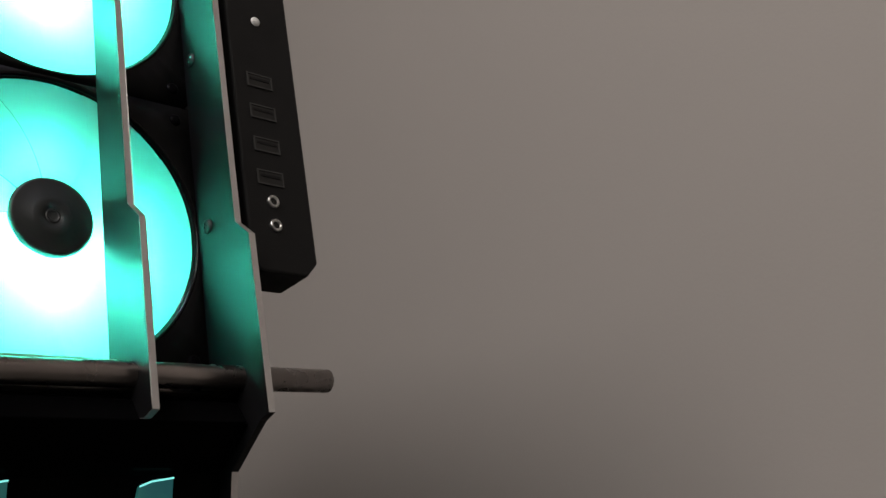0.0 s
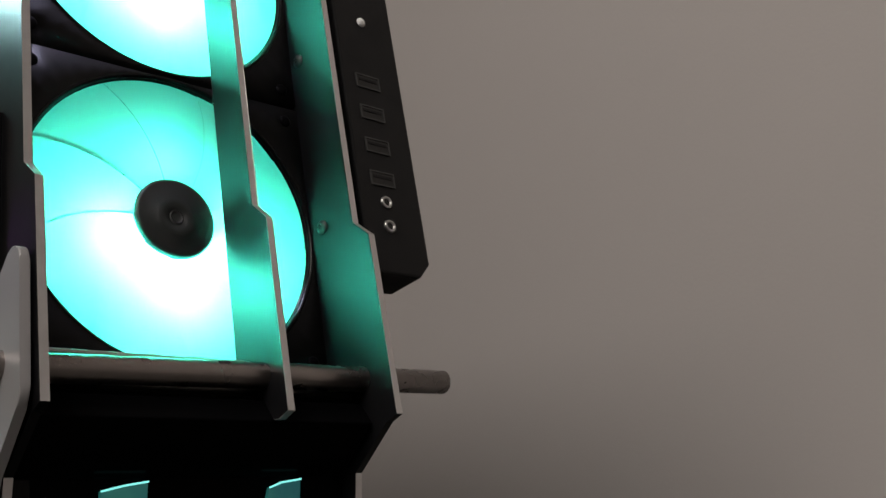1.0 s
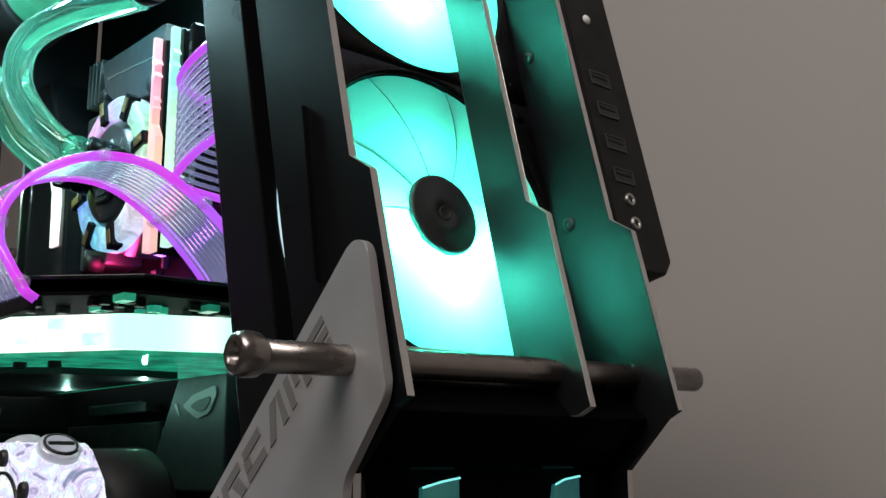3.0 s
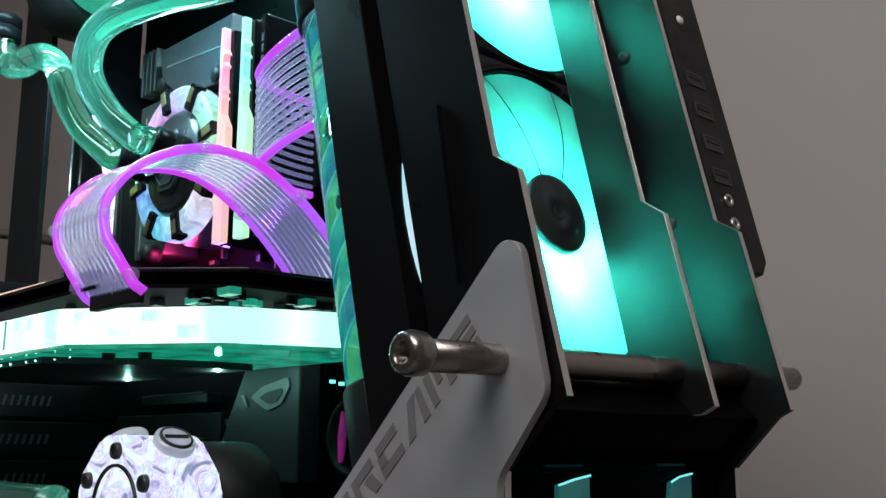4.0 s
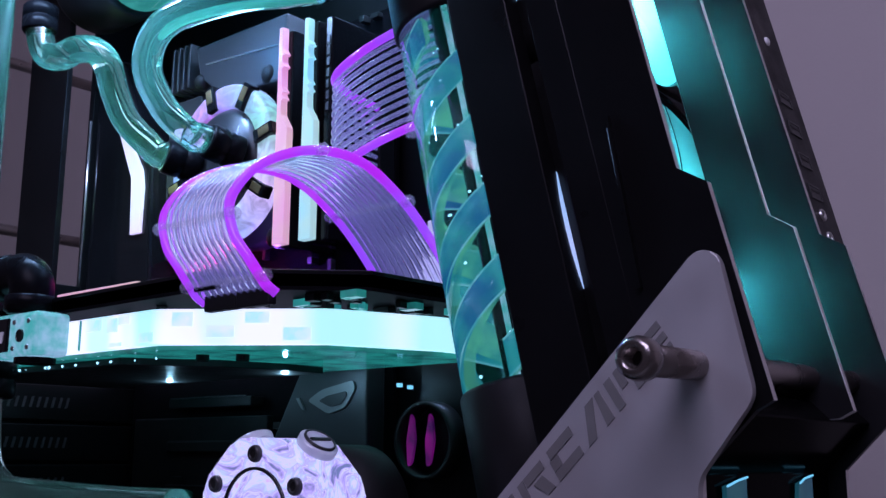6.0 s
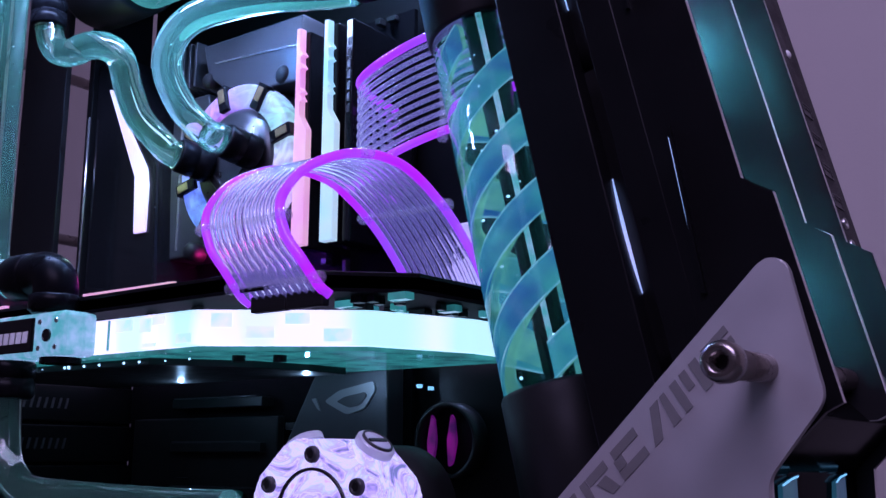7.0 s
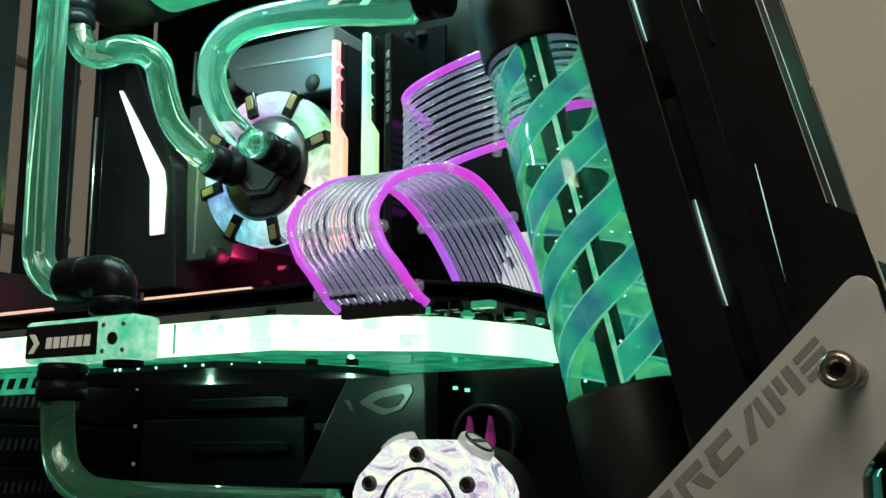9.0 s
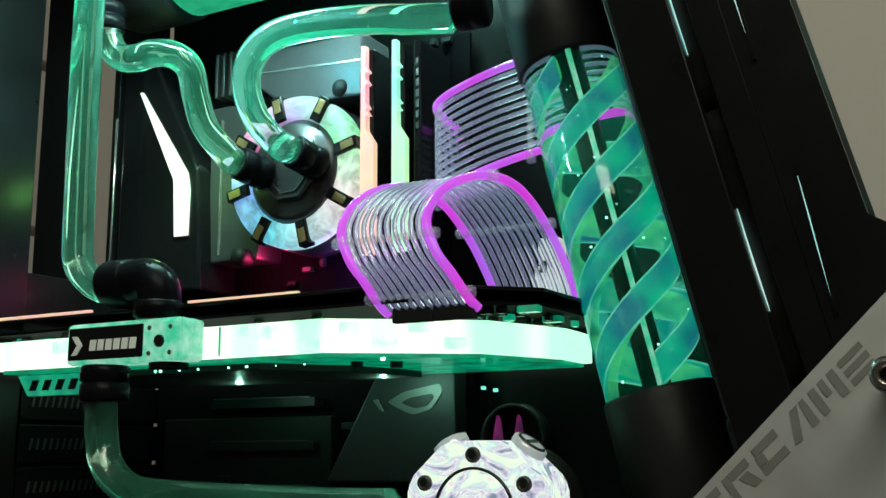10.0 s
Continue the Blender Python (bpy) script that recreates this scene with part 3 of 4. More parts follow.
def fan_blade(turn):
    """One swept, twisted, cupped blade."""
    bm = bmesh.new()
    rows = []
    ns, nc = 10, 8
    for i in range(ns):
        f = i / (ns - 1)
        r = 0.0165 + f * 0.0463
        span = radians(40.3)
        sweep_a = radians(16) * f ** 1.5
        row = []
        for j in range(nc):
            g = j / (nc - 1) - 0.5
            a = turn + sweep_a + g * span
            z = -0.0030 + g * 0.0007 * (1 - 0.35 * f) + 0.0003 * (1 - 4 * g * g)
            row.append(bm.verts.new((r * math.cos(a), r * math.sin(a), z)))
        rows.append(row)
    for i in range(ns - 1):
        for j in range(nc - 1):
            bm.faces.new((rows[i][j], rows[i][j + 1], rows[i + 1][j + 1], rows[i + 1][j]))
    bmesh.ops.solidify(bm, geom=list(bm.faces), thickness=0.0003)
    smooth_by_angle(bm, 30)
    return bm


def radiator_fan(m):
    fan = thing("radiator_fan", m.translation, "black 120 mm fan with glowing frosted blades", "fan", "front fans")
    fan.matrix_basis = m
    hold = lambda name, bm, mat, lbl="", smooth=False: part(name, bm, mat, fan, lbl, smooth)
    hold("fan_frame", fan_frame(), MATTE, "matt black square frame", True)
    hub = hold("hub", lathe([(0.0172, -0.019), (0.0172, -0.0016), (0.0168, -0.0008), (0.0158, -0.0004), (0.0090, -0.0006), (0.0086, -0.0002), (0.0040, -0.0002), (0.0036, -0.0007), (0, -0.0007)], Matrix(), 40), HUB, "dark round hub", True)
    part("hub_mark", lathe([(0.0021, 0), (0.0026, 0.0003), (0.0031, 0)], pose(0, 0, -0.0006), 24), HEATDARK, hub)
    part("hub_mark", lathe([(0.0056, 0), (0.0060, 0.0003), (0.0064, 0)], pose(0, 0, -0.0006), 28), HEATDARK, hub)
    for k in range(9):
        hold("blade", fan_blade(k * math.tau / 9), BLADE, "", True)
    hold("rim_ring", lathe([(FAN_R - 0.0006, -0.0022), (FAN_R + 0.0002, -0.0012), (FAN_R + 0.0006, -0.0002), (FAN_R + 0.0014, 0.0004), (FAN_R + 0.0018, 0.0002)], Matrix(), 64), GLOSS, "glossy ring round the opening", True)
    for sx in (-1, 1):
        for sy in (-1, 1):
            hold("fan_screw", lathe([(0, 0.0012), (0.0018, 0.0011), (0.0028, 0.0004), (0.0029, -0.0002)], pose(sx * 0.0575, sy * 0.0575, 0), 14), RUBBER, "", True)
    return fan


FAN_COLOUR = (0.08, 0.96, 0.66)
for y, z in ((0.1715, 0.2975), (0.1715, 0.2975 + 0.1315 * math.cos(TILT_F))):
    m = front_pose(lean(-0.3800, z), y, z)
    radiator_fan(m)
    for turn, share in ((-90, 0.55), (-155, 0.38), (-25, 0.30), (95, 0.07)):
        point_lamp("fan_led", m @ Vector((0.0255 * math.cos(radians(turn)), 0.0255 * math.sin(radians(turn)), -0.0170)), FAN_W * share, FAN_COLOUR, 0.008)

rad = thing("radiator", (-0.43, 0.166, 0.22), "black slim radiator behind the front fans", "radiator")
RP = front_pose(lean(-0.4065, 0.22), 0.1705, 0.22)
under(part("radiator_core", box((-0.058, 0.004, -0.026), (0.058, 0.340, -0.001), 0.001), PORTB, None, "", False, RP.copy()), rad)
for k in range(46):
    under(part("radiator_fin", box((-0.057, 0.012 + k * 0.007, -0.0009), (0.057, 0.0132 + k * 0.007, 0.0)), HEATDARK, None, "", False, RP.copy()), rad)
under(part("radiator_tank", box((-0.060, -0.03, -0.027), (0.060, 0.004, 0.0), 0.003), MATTE, None, "", False, RP.copy()), rad)

# ---- reservoir ----
res = thing("reservoir", (-0.470, 0.142, 0.232), "clear cylinder reservoir with blue-green glowing winding strips inside", "reservoir")
RA = axis((-0.4759, 0.1601, 0.2323), (-0.236, 0, 1))
RH, RR = 0.182, 0.0270
glass = under(part("tube", lathe([(0, 0), (RR, 0), (RR, RH), (0, RH)], RA, 64), ACRYLIC, None, "clear acrylic cylinder", True), res)
glass.visible_shadow = False


def vane(turn, r0, r1, width, twist, mat, name):
    """A winding strip of the screw, from radius r0 to r1."""
    bm = bmesh.new()
    n = 110
    rows = []
    for i in range(n + 1):
        f = i / n
        a = turn + f * twist * math.tau
        h = 0.001 + f * (RH - width - 0.002)
        sag = 0.0025
        rows.append([bm.verts.new(RA @ Vector((rr * math.cos(a), rr * math.sin(a), hh))) for rr, hh in ((r0, h + sag), (r1, h), (r1, h + width), (r0, h + width - sag))])
    for i in range(n):
        for k in range(4):
            bm.faces.new((rows[i][k], rows[i][(k + 1) % 4], rows[i + 1][(k + 1) % 4], rows[i + 1][k]))
    bm.faces.new(rows[0])
    bm.faces.new(rows[-1])
    smooth_by_angle(bm)
    return under(part(name, bm, mat, None, "frosted winding strip with its light put in as glow", True), res)


# Light through the strips is put in as glow, greener on the inner vanes.
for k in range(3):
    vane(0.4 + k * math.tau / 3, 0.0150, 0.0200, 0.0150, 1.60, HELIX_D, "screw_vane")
    vane(0.4 + k * math.tau / 3, 0.0204, 0.0234, 0.0165, 1.60, HELIX, "helix")


def helix_rim(turn, r, h0, twist):
    """A thin glowing line along a winding strip's edge, put there as its refraction highlight."""
    n = 110
    path = [RA @ Vector((r * math.cos(turn + k / n * twist * math.tau), r * math.sin(turn + k / n * twist * math.tau), 0.001 + h0 + k / n * (RH - 0.0185))) for k in range(n + 1)]
    under(part("helix_glint", sweep(path, 0.00042, 6), HELIX_RIM, None, "thin glowing line for light refracted along the edge", True), res)


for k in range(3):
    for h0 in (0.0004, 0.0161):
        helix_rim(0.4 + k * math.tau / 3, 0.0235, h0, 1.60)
# Specks glow by themselves to give the glints of bubbles.
bub = bmesh.new()
brng = random.Random(9)
for k in range(46):
    an, rr, hh, br = brng.uniform(0, math.tau), brng.uniform(0.010, 0.0236), brng.uniform(0.004, RH - 0.004), brng.uniform(0.0003, 0.0007)
    add_lathe(bub, [(0, -br), (br * 0.7, -br * 0.7), (br, 0), (br * 0.7, br * 0.7), (0, br)], RA @ pose(rr * math.cos(an), rr * math.sin(an), hh), 6)
tagged(under(part("bubbles", bub, LED, None, "tiny glowing specks for glints of air bubbles", True), res), kind="stuff")
# Glowing rods added for the bright reflections beside the inner tube.
for sx in (-1, 1):
    under(part("glint_rod", lathe([(0, 0), (0.0011, 0), (0.0011, RH), (0, RH)], RA @ pose(sx * 0.0062, sx * 0.0030, 0), 10), TERM, None, "", True), res)
under(part("coolant", lathe([(0, 0.001), (0.0246, 0.001), (0.0246, RH - 0.001), (0, RH - 0.001)], RA, 40), RES_LIQ, None, "coolant tinted with the case light", True), res)
under(part("inner_tube", lathe([(0, 0), (0.0054, 0), (0.0054, RH), (0, RH)], RA, 24), GLOSS, None, "", True), res)
under(part("bottom_cap", lathe([(0, -0.075), (0.027, -0.075), (0.0288, -0.072), (0.0288, -0.002), (0.0278, -0.0002), (0, -0.0002)], RA, 48), MATTE, None, "matt black base", True), res)
under(part("top_cap", lathe([(0, RH + 0.0002), (0.0278, RH + 0.0002), (0.0288, RH + 0.002), (0.0288, RH + 0.060), (0.0270, RH + 0.063), (0, RH + 0.063)], RA, 48), MATTE, None, "matt black cap", True), res)

# ---- pump ----
pump = thing("pump", (-0.527, 0.085, 0.10), "clear acrylic pump top with black socket screws, lit from within", "pump")
PC = Vector((-0.527, 0.053, 0.1785))
octa = rounded([(PC.x + 0.0345 * math.cos(a) * 1.02, PC.z + 0.0325 * math.sin(a)) for a in [math.radians(22.5 + 45 * k) for k in range(8)]], 0.004, 3)
ptop = under(part("pump_top", prism(octa, xz, PC.y, PC.y + 0.028, 0, 0, 0.0012), PUMP_GLOW, None, "thick milled clear acrylic block"), pump)
under(part("pump_motor", lathe([(0, 0), (0.028, 0), (0.028, 0.03), (0.025, 0.034), (0, 0.034)], axis((PC.x, PC.y + 0.028, PC.z), (0, 1, 0)), 40), MATTE, None, "", True), pump)
under(part("pump_stand", box((-0.55, 0.06, 0.045), (-0.504, 0.10, 0.152), 0.002), MATTE), pump)
under(part("seal_ring", lathe([(0.0178, 0), (0.0178, 0.0010), (0.0190, 0.0010), (0.0190, 0)], axis((PC.x, PC.y, PC.z), AX_Y), 48), PORTB, None, "black rubber seal", True), pump)
under(part("port_face", lathe([(0, 0.0005), (0.0165, 0.0005), (0.0172, 0)], axis((PC.x, PC.y, PC.z), AX_Y), 40), PUMP_GLOW, None, "", True), pump)
for a in (90, 150, 30, 210, 330, 270):
    bx, bz = PC.x + 0.0272 * math.cos(radians(a)), PC.z + 0.0240 * math.sin(radians(a))
    b = under(part("bolt", lathe([(0, 0.0012), (0.0018, 0.0012), (0.0020, 0.0024), (0.0030, 0.0022), (0.0034, 0.0012), (0.0034, 0)], axis((bx, PC.y, bz), AX_Y), 20), HEATDARK, None, "dark steel socket screw", True), pump)
    under(part("bolt_socket", lathe([(0, 0), (0.0019, 0), (0.0019, 0.0004), (0, 0.0004)], axis((bx, PC.y - 0.0015, bz), AX_Y), 6), PORTB), b)
plug = under(part("port_plug", lathe([(0, 0.004), (0.0060, 0.004), (0.0066, 0.0034), (0.0076, 0.0034), (0.0082, 0.0028), (0.0082, 0)], axis((PC.x + 0.0195, PC.y + 0.013, PC.z + 0.0262), (0.60, 0, 0.80)), 32), PUMPTOP, None, "pale clear threaded plug", True), pump)
under(part("plug_ring", lathe([(0.0058, 0.0038), (0.0058, 0.0044), (0.0067, 0.0042), (0.0067, 0.0032)], axis((PC.x + 0.0195, PC.y + 0.013, PC.z + 0.0262), (0.60, 0, 0.80)), 32), HEATSINK, None, "", True), plug)
under(part("plug_slot", box((-0.005, -0.0008, 0.0039), (0.005, 0.0008, 0.0046)), PORTB, None, "", False, axis((PC.x + 0.0195, PC.y + 0.013, PC.z + 0.0262), (0.60, 0, 0.80))), plug)
under(part("port_plug", lathe([(0, 0.004), (0.0060, 0.004), (0.0082, 0.0030), (0.0082, 0)], axis((PC.x - 0.0165, PC.y + 0.013, PC.z + 0.0270), (-0.50, 0, 0.86)), 32), PUMPTOP, None, "pale clear threaded plug", True), pump)
point_lamp("pump_led", (PC.x + 0.004, PC.y + 0.020, PC.z + 0.004), 0.02, (0.85, 0.75, 1.0), 0.012)

# ---- graphics card ----
gpu = thing("graphics_card", (-0.69, 0.13, 0.255), "water-cooled graphics card with a brightly glowing acrylic block, lying flat", "graphics card")
ZB, ZT = 0.2515, 0.2675
block = [(-0.850, 0.205), (-0.850, 0.062), (-0.612, 0.061), (-0.547, 0.109), (-0.526, 0.164), (-0.526, 0.205)]
gb = under(part("water_block", prism(rounded(block, 0.002, 2), xy, ZB, ZT, 0, 0, 0.0006), GPU_GLOW, None, "bright lit acrylic water block"), gpu)
# Underside light put in as a darker glow, which also lights the heatsink.
under(part("block_face", prism([(-0.84, 0.20), (-0.84, 0.066), (-0.614, 0.066), (-0.551, 0.112), (-0.53, 0.168), (-0.53, 0.20)], xy, ZB - 0.0022, ZB - 0.0002), GPU_UNDER, None, "underside of the block with a darker glow"), gpu)
board = [(-0.855, 0.212), (-0.855, 0.060), (-0.560, 0.054), (-0.512, 0.10), (-0.506, 0.212)]
under(part("board", prism(board, xy, ZT + 0.0035, ZT + 0.0052), PCB, None, "black circuit board"), gpu)
under(part("backplate", prism(board, xy, ZT + 0.0105, ZT + 0.0125, 0, 0, 0.0004), GLOSS, None, "black backplate"), gpu)
rng = random.Random(4)
for k in range(46):
    x, y = rng.uniform(-0.845, -0.53), rng.uniform(0.066, 0.09) if k < 24 else rng.uniform(0.085, 0.16)
    w, h = rng.choice(((0.006, 0.005), (0.004, 0.004), (0.010, 0.006), (0.003, 0.005)))
    if k >= 24:
        x = rng.uniform(-0.560, -0.520)
    # Green components glow to stand in for the block's light on them.
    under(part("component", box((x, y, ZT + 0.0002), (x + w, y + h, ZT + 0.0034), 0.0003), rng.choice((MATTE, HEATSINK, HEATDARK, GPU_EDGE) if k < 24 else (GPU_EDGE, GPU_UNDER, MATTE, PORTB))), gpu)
for x0, x1, mt in ((-0.845, -0.765, RAM_PINK), (-0.695, -0.625, RAM_PINK)):
    under(part("backplate_light", box((x0, 0.0585, ZT + 0.0128), (x1, 0.0610, ZT + 0.0142), 0.0003), mt, None, "thin lit strip on the backplate"), gpu)
lower = [(-0.83, 0.175), (-0.83, 0.075), (-0.66, 0.075), (-0.63, 0.115), (-0.62, 0.15), (-0.62, 0.175)]
under(part("cold_plate", prism(lower, xy, ZB - 0.0060, ZB - 0.0024, 0, 0, 0.0004), HEATDARK, None, "dark nickel plate"), gpu)
for k in range(15):
    x = -0.812 + k * 0.0125 + rng.uniform(-0.008, 0.008)
    s = rng.uniform(0.35, 1.0)
    under(part("led_dot", lathe([(0, 0.0012 * s), (0.0008 * s, 0.0009 * s), (0.0010 * s, 0)], axis((x, 0.0752 if x < -0.66 else 0.078, ZB - 0.0042), AX_Y), 10), LED), gpu)
for x, y in ((-0.607, 0.085), (-0.590, 0.095)):
    under(part("screw_head", lathe([(0, 0), (0.0032, 0), (0.0032, 0.003), (0, 0.003)], pose(x, y, ZB - 0.0065), 16), PORTB), gpu)
for x in (-0.640, -0.745):
    point_lamp("card_led", (x, 0.165, ZB - 0.0075), 0.035, (0.45, 1.0, 0.82), 0.0015)
# raised patches whose dimmer glow stands for milled channels and a divider inside the block
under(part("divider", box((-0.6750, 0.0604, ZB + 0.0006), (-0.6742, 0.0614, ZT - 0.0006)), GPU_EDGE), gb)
for x0, x1, z0, z1 in ((-0.6690, -0.6560, 0.2605, 0.2664), (-0.6505, -0.6420, 0.2592, 0.2660), (-0.6412, -0.6320, 0.2622, 0.2664), (-0.6235, -0.6130, 0.2526, 0.2572), (-0.6480, -0.6380, 0.2522, 0.2540), (-0.7950, -0.7720, 0.2590, 0.2660)):
    under(part("channel", box((x0, 0.0605, z0), (x1, 0.0614, z1), 0.0002), GPU_DIM, None, "raised patch of dimmer glow standing for a channel"), gb)
EDGE_A, EDGE_B = Vector((-0.612, 0.061)), Vector((-0.547, 0.109))
EDGE_N = Vector((EDGE_B.y - EDGE_A.y, EDGE_A.x - EDGE_B.x)).normalized()
for f0, f1, z0, z1 in ((0.10, 0.22, 0.2595, 0.2660), (0.30, 0.46, 0.2545, 0.2600), (0.52, 0.66, 0.2610, 0.2662), (0.74, 0.90, 0.2530, 0.2590)):
    a, b = EDGE_A.lerp(EDGE_B, f0), EDGE_A.lerp(EDGE_B, f1)
    under(part("channel", prism([tuple(p) for p in (a + EDGE_N * 0.0004, b + EDGE_N * 0.0004, b - EDGE_N * 0.0004, a - EDGE_N * 0.0004)], xy, z0, z1), GPU_DIM, None, "raised patch of dimmer glow standing for a channel"), gb)
# terminal block
# Green light through the terminal is put in as its own glow.
tb = under(part("terminal", box((-0.7635, 0.042, ZB - 0.002), (-0.6845, 0.0615, ZT + 0.004), 0.0025), TERM, None, "clear acrylic terminal with a black label"), gpu)
tag = under(part("label_plate", box((-0.7605, 0.0405, ZB + 0.0005), (-0.7085, 0.0425, ZT + 0.0015), 0.0008), GLOSS, None, "black label with pale printed shapes"), tb)
for x0, x1, z0, z1 in [(-0.7445 + k * 0.0056, -0.7445 + k * 0.0056 + 0.0043, 0.2565, 0.2622) for k in range(6)]:
    under(part("printed_bar", prism([(x0, z0), (x1, z0), (x1 + 0.0006, z1), (x0 + 0.0006, z1)], xz, 0.0401, 0.0406), WHITE_PRINT), gpu)
under(part("printed_mark", prism([(-0.7575, 0.2545), (-0.7535, 0.2545), (-0.7495, 0.2595), (-0.7535, 0.2645), (-0.7575, 0.2645), (-0.7535, 0.2595)], xz, 0.0401, 0.0406), WHITE_PRINT), gpu)
under(part("port_hole", lathe([(0, 0), (0.0028, 0), (0.0032, 0.0005), (0.0032, -0.001)], axis((-0.6975, 0.0415, 0.2595), AX_Y), 20), PORTB), gpu)
for x in (-0.7045, -0.6905):
    for z in (0.2535, 0.2665):
        under(part("terminal_pin", lathe([(0, 0.0006), (0.0012, 0.0005), (0.0014, 0)], axis((x, 0.042, z), AX_Y), 10), SCREW), gpu)
# Green light on the bracket is put in as glow.
brk = under(part("end_bracket", prism([(-0.835, 0.2485), (-0.775, 0.2485), (-0.782, 0.2365), (-0.826, 0.2365)], xz, 0.072, 0.075, 0, 0, 0.0005), GPU_EDGE, None, "bracket with slanted vents and a put-in green glow"), gpu)
for k in range(4):
    x0 = -0.824 + k * 0.0105
    under(part("vent", prism([(x0, 0.2395), (x0 + 0.005, 0.2395), (x0 + 0.0075, 0.2455), (x0 + 0.0025, 0.2455)], xz, 0.0712, 0.0722), PORTB), brk)
# power sockets
for x0 in (-0.5700, -0.5486):
    under(part("power_socket", box((x0, 0.0565, ZB + 0.0105), (x0 + 0.0210, 0.0608, ZB + 0.0175), 0.0006), MATTE, None, "black power socket"), gpu)

# ---- motherboard ----
mb = thing("motherboard", (-0.73, 0.215, 0.155), "black motherboard with grey heatsinks and a lit shroud", "motherboard")
under(part("board", box((-0.858, 0.215, 0.155), (-0.606, 0.2185, 0.470), 0.0004), PCB), mb)
shroud = [(-0.868, 0.480), (-0.838, 0.480), (-0.795, 0.395), (-0.790, 0.310), (-0.868, 0.310)]
under(part("port_shroud", prism(shroud, xz, 0.1755, 0.2145, 0, 0, 0.002), GLOSS, None, "black angular shroud"), mb)
stripe = [(-0.8500, 0.4570), (-0.8475, 0.4570), (-0.8030, 0.3920), (-0.8005, 0.3800), (-0.8010, 0.3480), (-0.8125, 0.3480), (-0.8145, 0.3880)]
under(part("shroud_light", prism(stripe, xz, 0.1735, 0.1757, 0, 0, 0.0003), STRIPE, None, "white glowing lightning stripe"), mb)
side = [(-0.795, 0.440), (-0.760, 0.440), (-0.745, 0.395), (-0.752, 0.330), (-0.795, 0.330)]
under(part("side_heatsink", prism(side, xz, 0.188, 0.2145, 0, 0, 0.0012), HEATSINK, None, "brushed grey heatsink"), mb)
under(part("side_groove", prism([(-0.7855, 0.430), (-0.7835, 0.430), (-0.7835, 0.335), (-0.7855, 0.335)], xz, 0.1872, 0.1884), LOGO), mb)
top_hs = [(-0.758, 0.470), (-0.6660, 0.470), (-0.6660, 0.4265), (-0.728, 0.4300), (-0.752, 0.448)]
under(part("top_heatsink", prism(top_hs, xz, 0.180, 0.2145, 0, 0, 0.0015), HEATSINK, None, "brushed grey heatsink"), mb)
under(part("heatsink_line", prism([(-0.745, 0.4545), (-0.667, 0.4495), (-0.667, 0.4505), (-0.745, 0.4557)], xz, 0.1792, 0.1802), LOGO), mb)
for k in range(4):
    under(part("heatsink_fin", box((-0.790 + k * 0.006, 0.184, 0.446), (-0.7875 + k * 0.006, 0.2145, 0.478), 0.0005), HEATDARK), mb)
for x, z, r in ((-0.683, 0.434, 0.006), (-0.762, 0.331, 0.006), (-0.672, 0.329, 0.006), (-0.752, 0.445, 0.005)):
    under(part("mount_nut", lathe([(0, 0.012), (r * 0.6, 0.012), (r, 0.010), (r, 0), (0, 0)], axis((x, 0.190, z), AX_Y), 20), MATTE, None, "", True), mb)
chip = [(-0.664, 0.254), (-0.611, 0.254), (-0.611, 0.185), (-0.703, 0.185)]
under(part("chip_heatsink", prism(chip, xz, 0.200, 0.2145, 0, 0, 0.0012), HEATSINK, None, "grey chipset heatsink with a polished emblem"), mb)
# plain emblem: two nested lens shapes
lens = lambda cx, cz, a, b: [(cx - a, cz), (cx - a * 0.4, cz + b * 0.75), (cx + a * 0.9, cz + b * 1.3), (cx + a, cz + b * 0.7), (cx + a * 0.6, cz - b * 0.6), (cx - a * 0.1, cz - b)]
under(part("emblem", prism(rounded(lens(-0.6385, 0.2330, 0.0195, 0.0080), 0.003, 3), xz, 0.1988, 0.2002), EMBLEM), mb)
under(part("emblem_core", prism(rounded(lens(-0.6365, 0.2325, 0.0115, 0.0038), 0.002, 3), xz, 0.1982, 0.1990), HEATDARK), mb)
under(part("emblem", prism([(-0.668, 0.2345), (-0.663, 0.2285), (-0.6605, 0.2275), (-0.665, 0.2350)], xz, 0.1988, 0.2002), EMBLEM), mb)
for k in range(3):
    z = 0.232 - 0.028 * k
    under(part("expansion_slot", box((-0.800, 0.204, z), (-0.715, 0.2145, z + 0.006), 0.0006), MATTE, None, "", False), mb)
    under(part("slot_edge", box((-0.798, 0.2035, z + 0.0063), (-0.720, 0.2045, z + 0.0069)), HEATSINK), mb)
under(part("shield_plate", box((-0.845, 0.2085, 0.160), (-0.705, 0.2145, 0.226), 0.001), MATTE), mb)
for k in range(60):
    x, z = rng.uniform(-0.80, -0.612), rng.choice((rng.uniform(0.285, 0.335), rng.uniform(0.16, 0.24), rng.uniform(0.455, 0.468)))
    w, h, d = rng.choice(((0.004, 0.004, 0.006), (0.007, 0.003, 0.004), (0.003, 0.007, 0.004), (0.010, 0.004, 0.009)))
    under(part("component", box((x, 0.2149 - d, z), (x + w, 0.2149, z + h), 0.0003), rng.choice((MATTE, HEATDARK, PORTB, HEATSINK))), mb)
for x, z in ((-0.600, 0.2395), (-0.592, 0.2380)):
    under(part("header_led", box((x, 0.2120, z), (x + 0.002, 0.2149, z + 0.002)), TABRIM), mb)
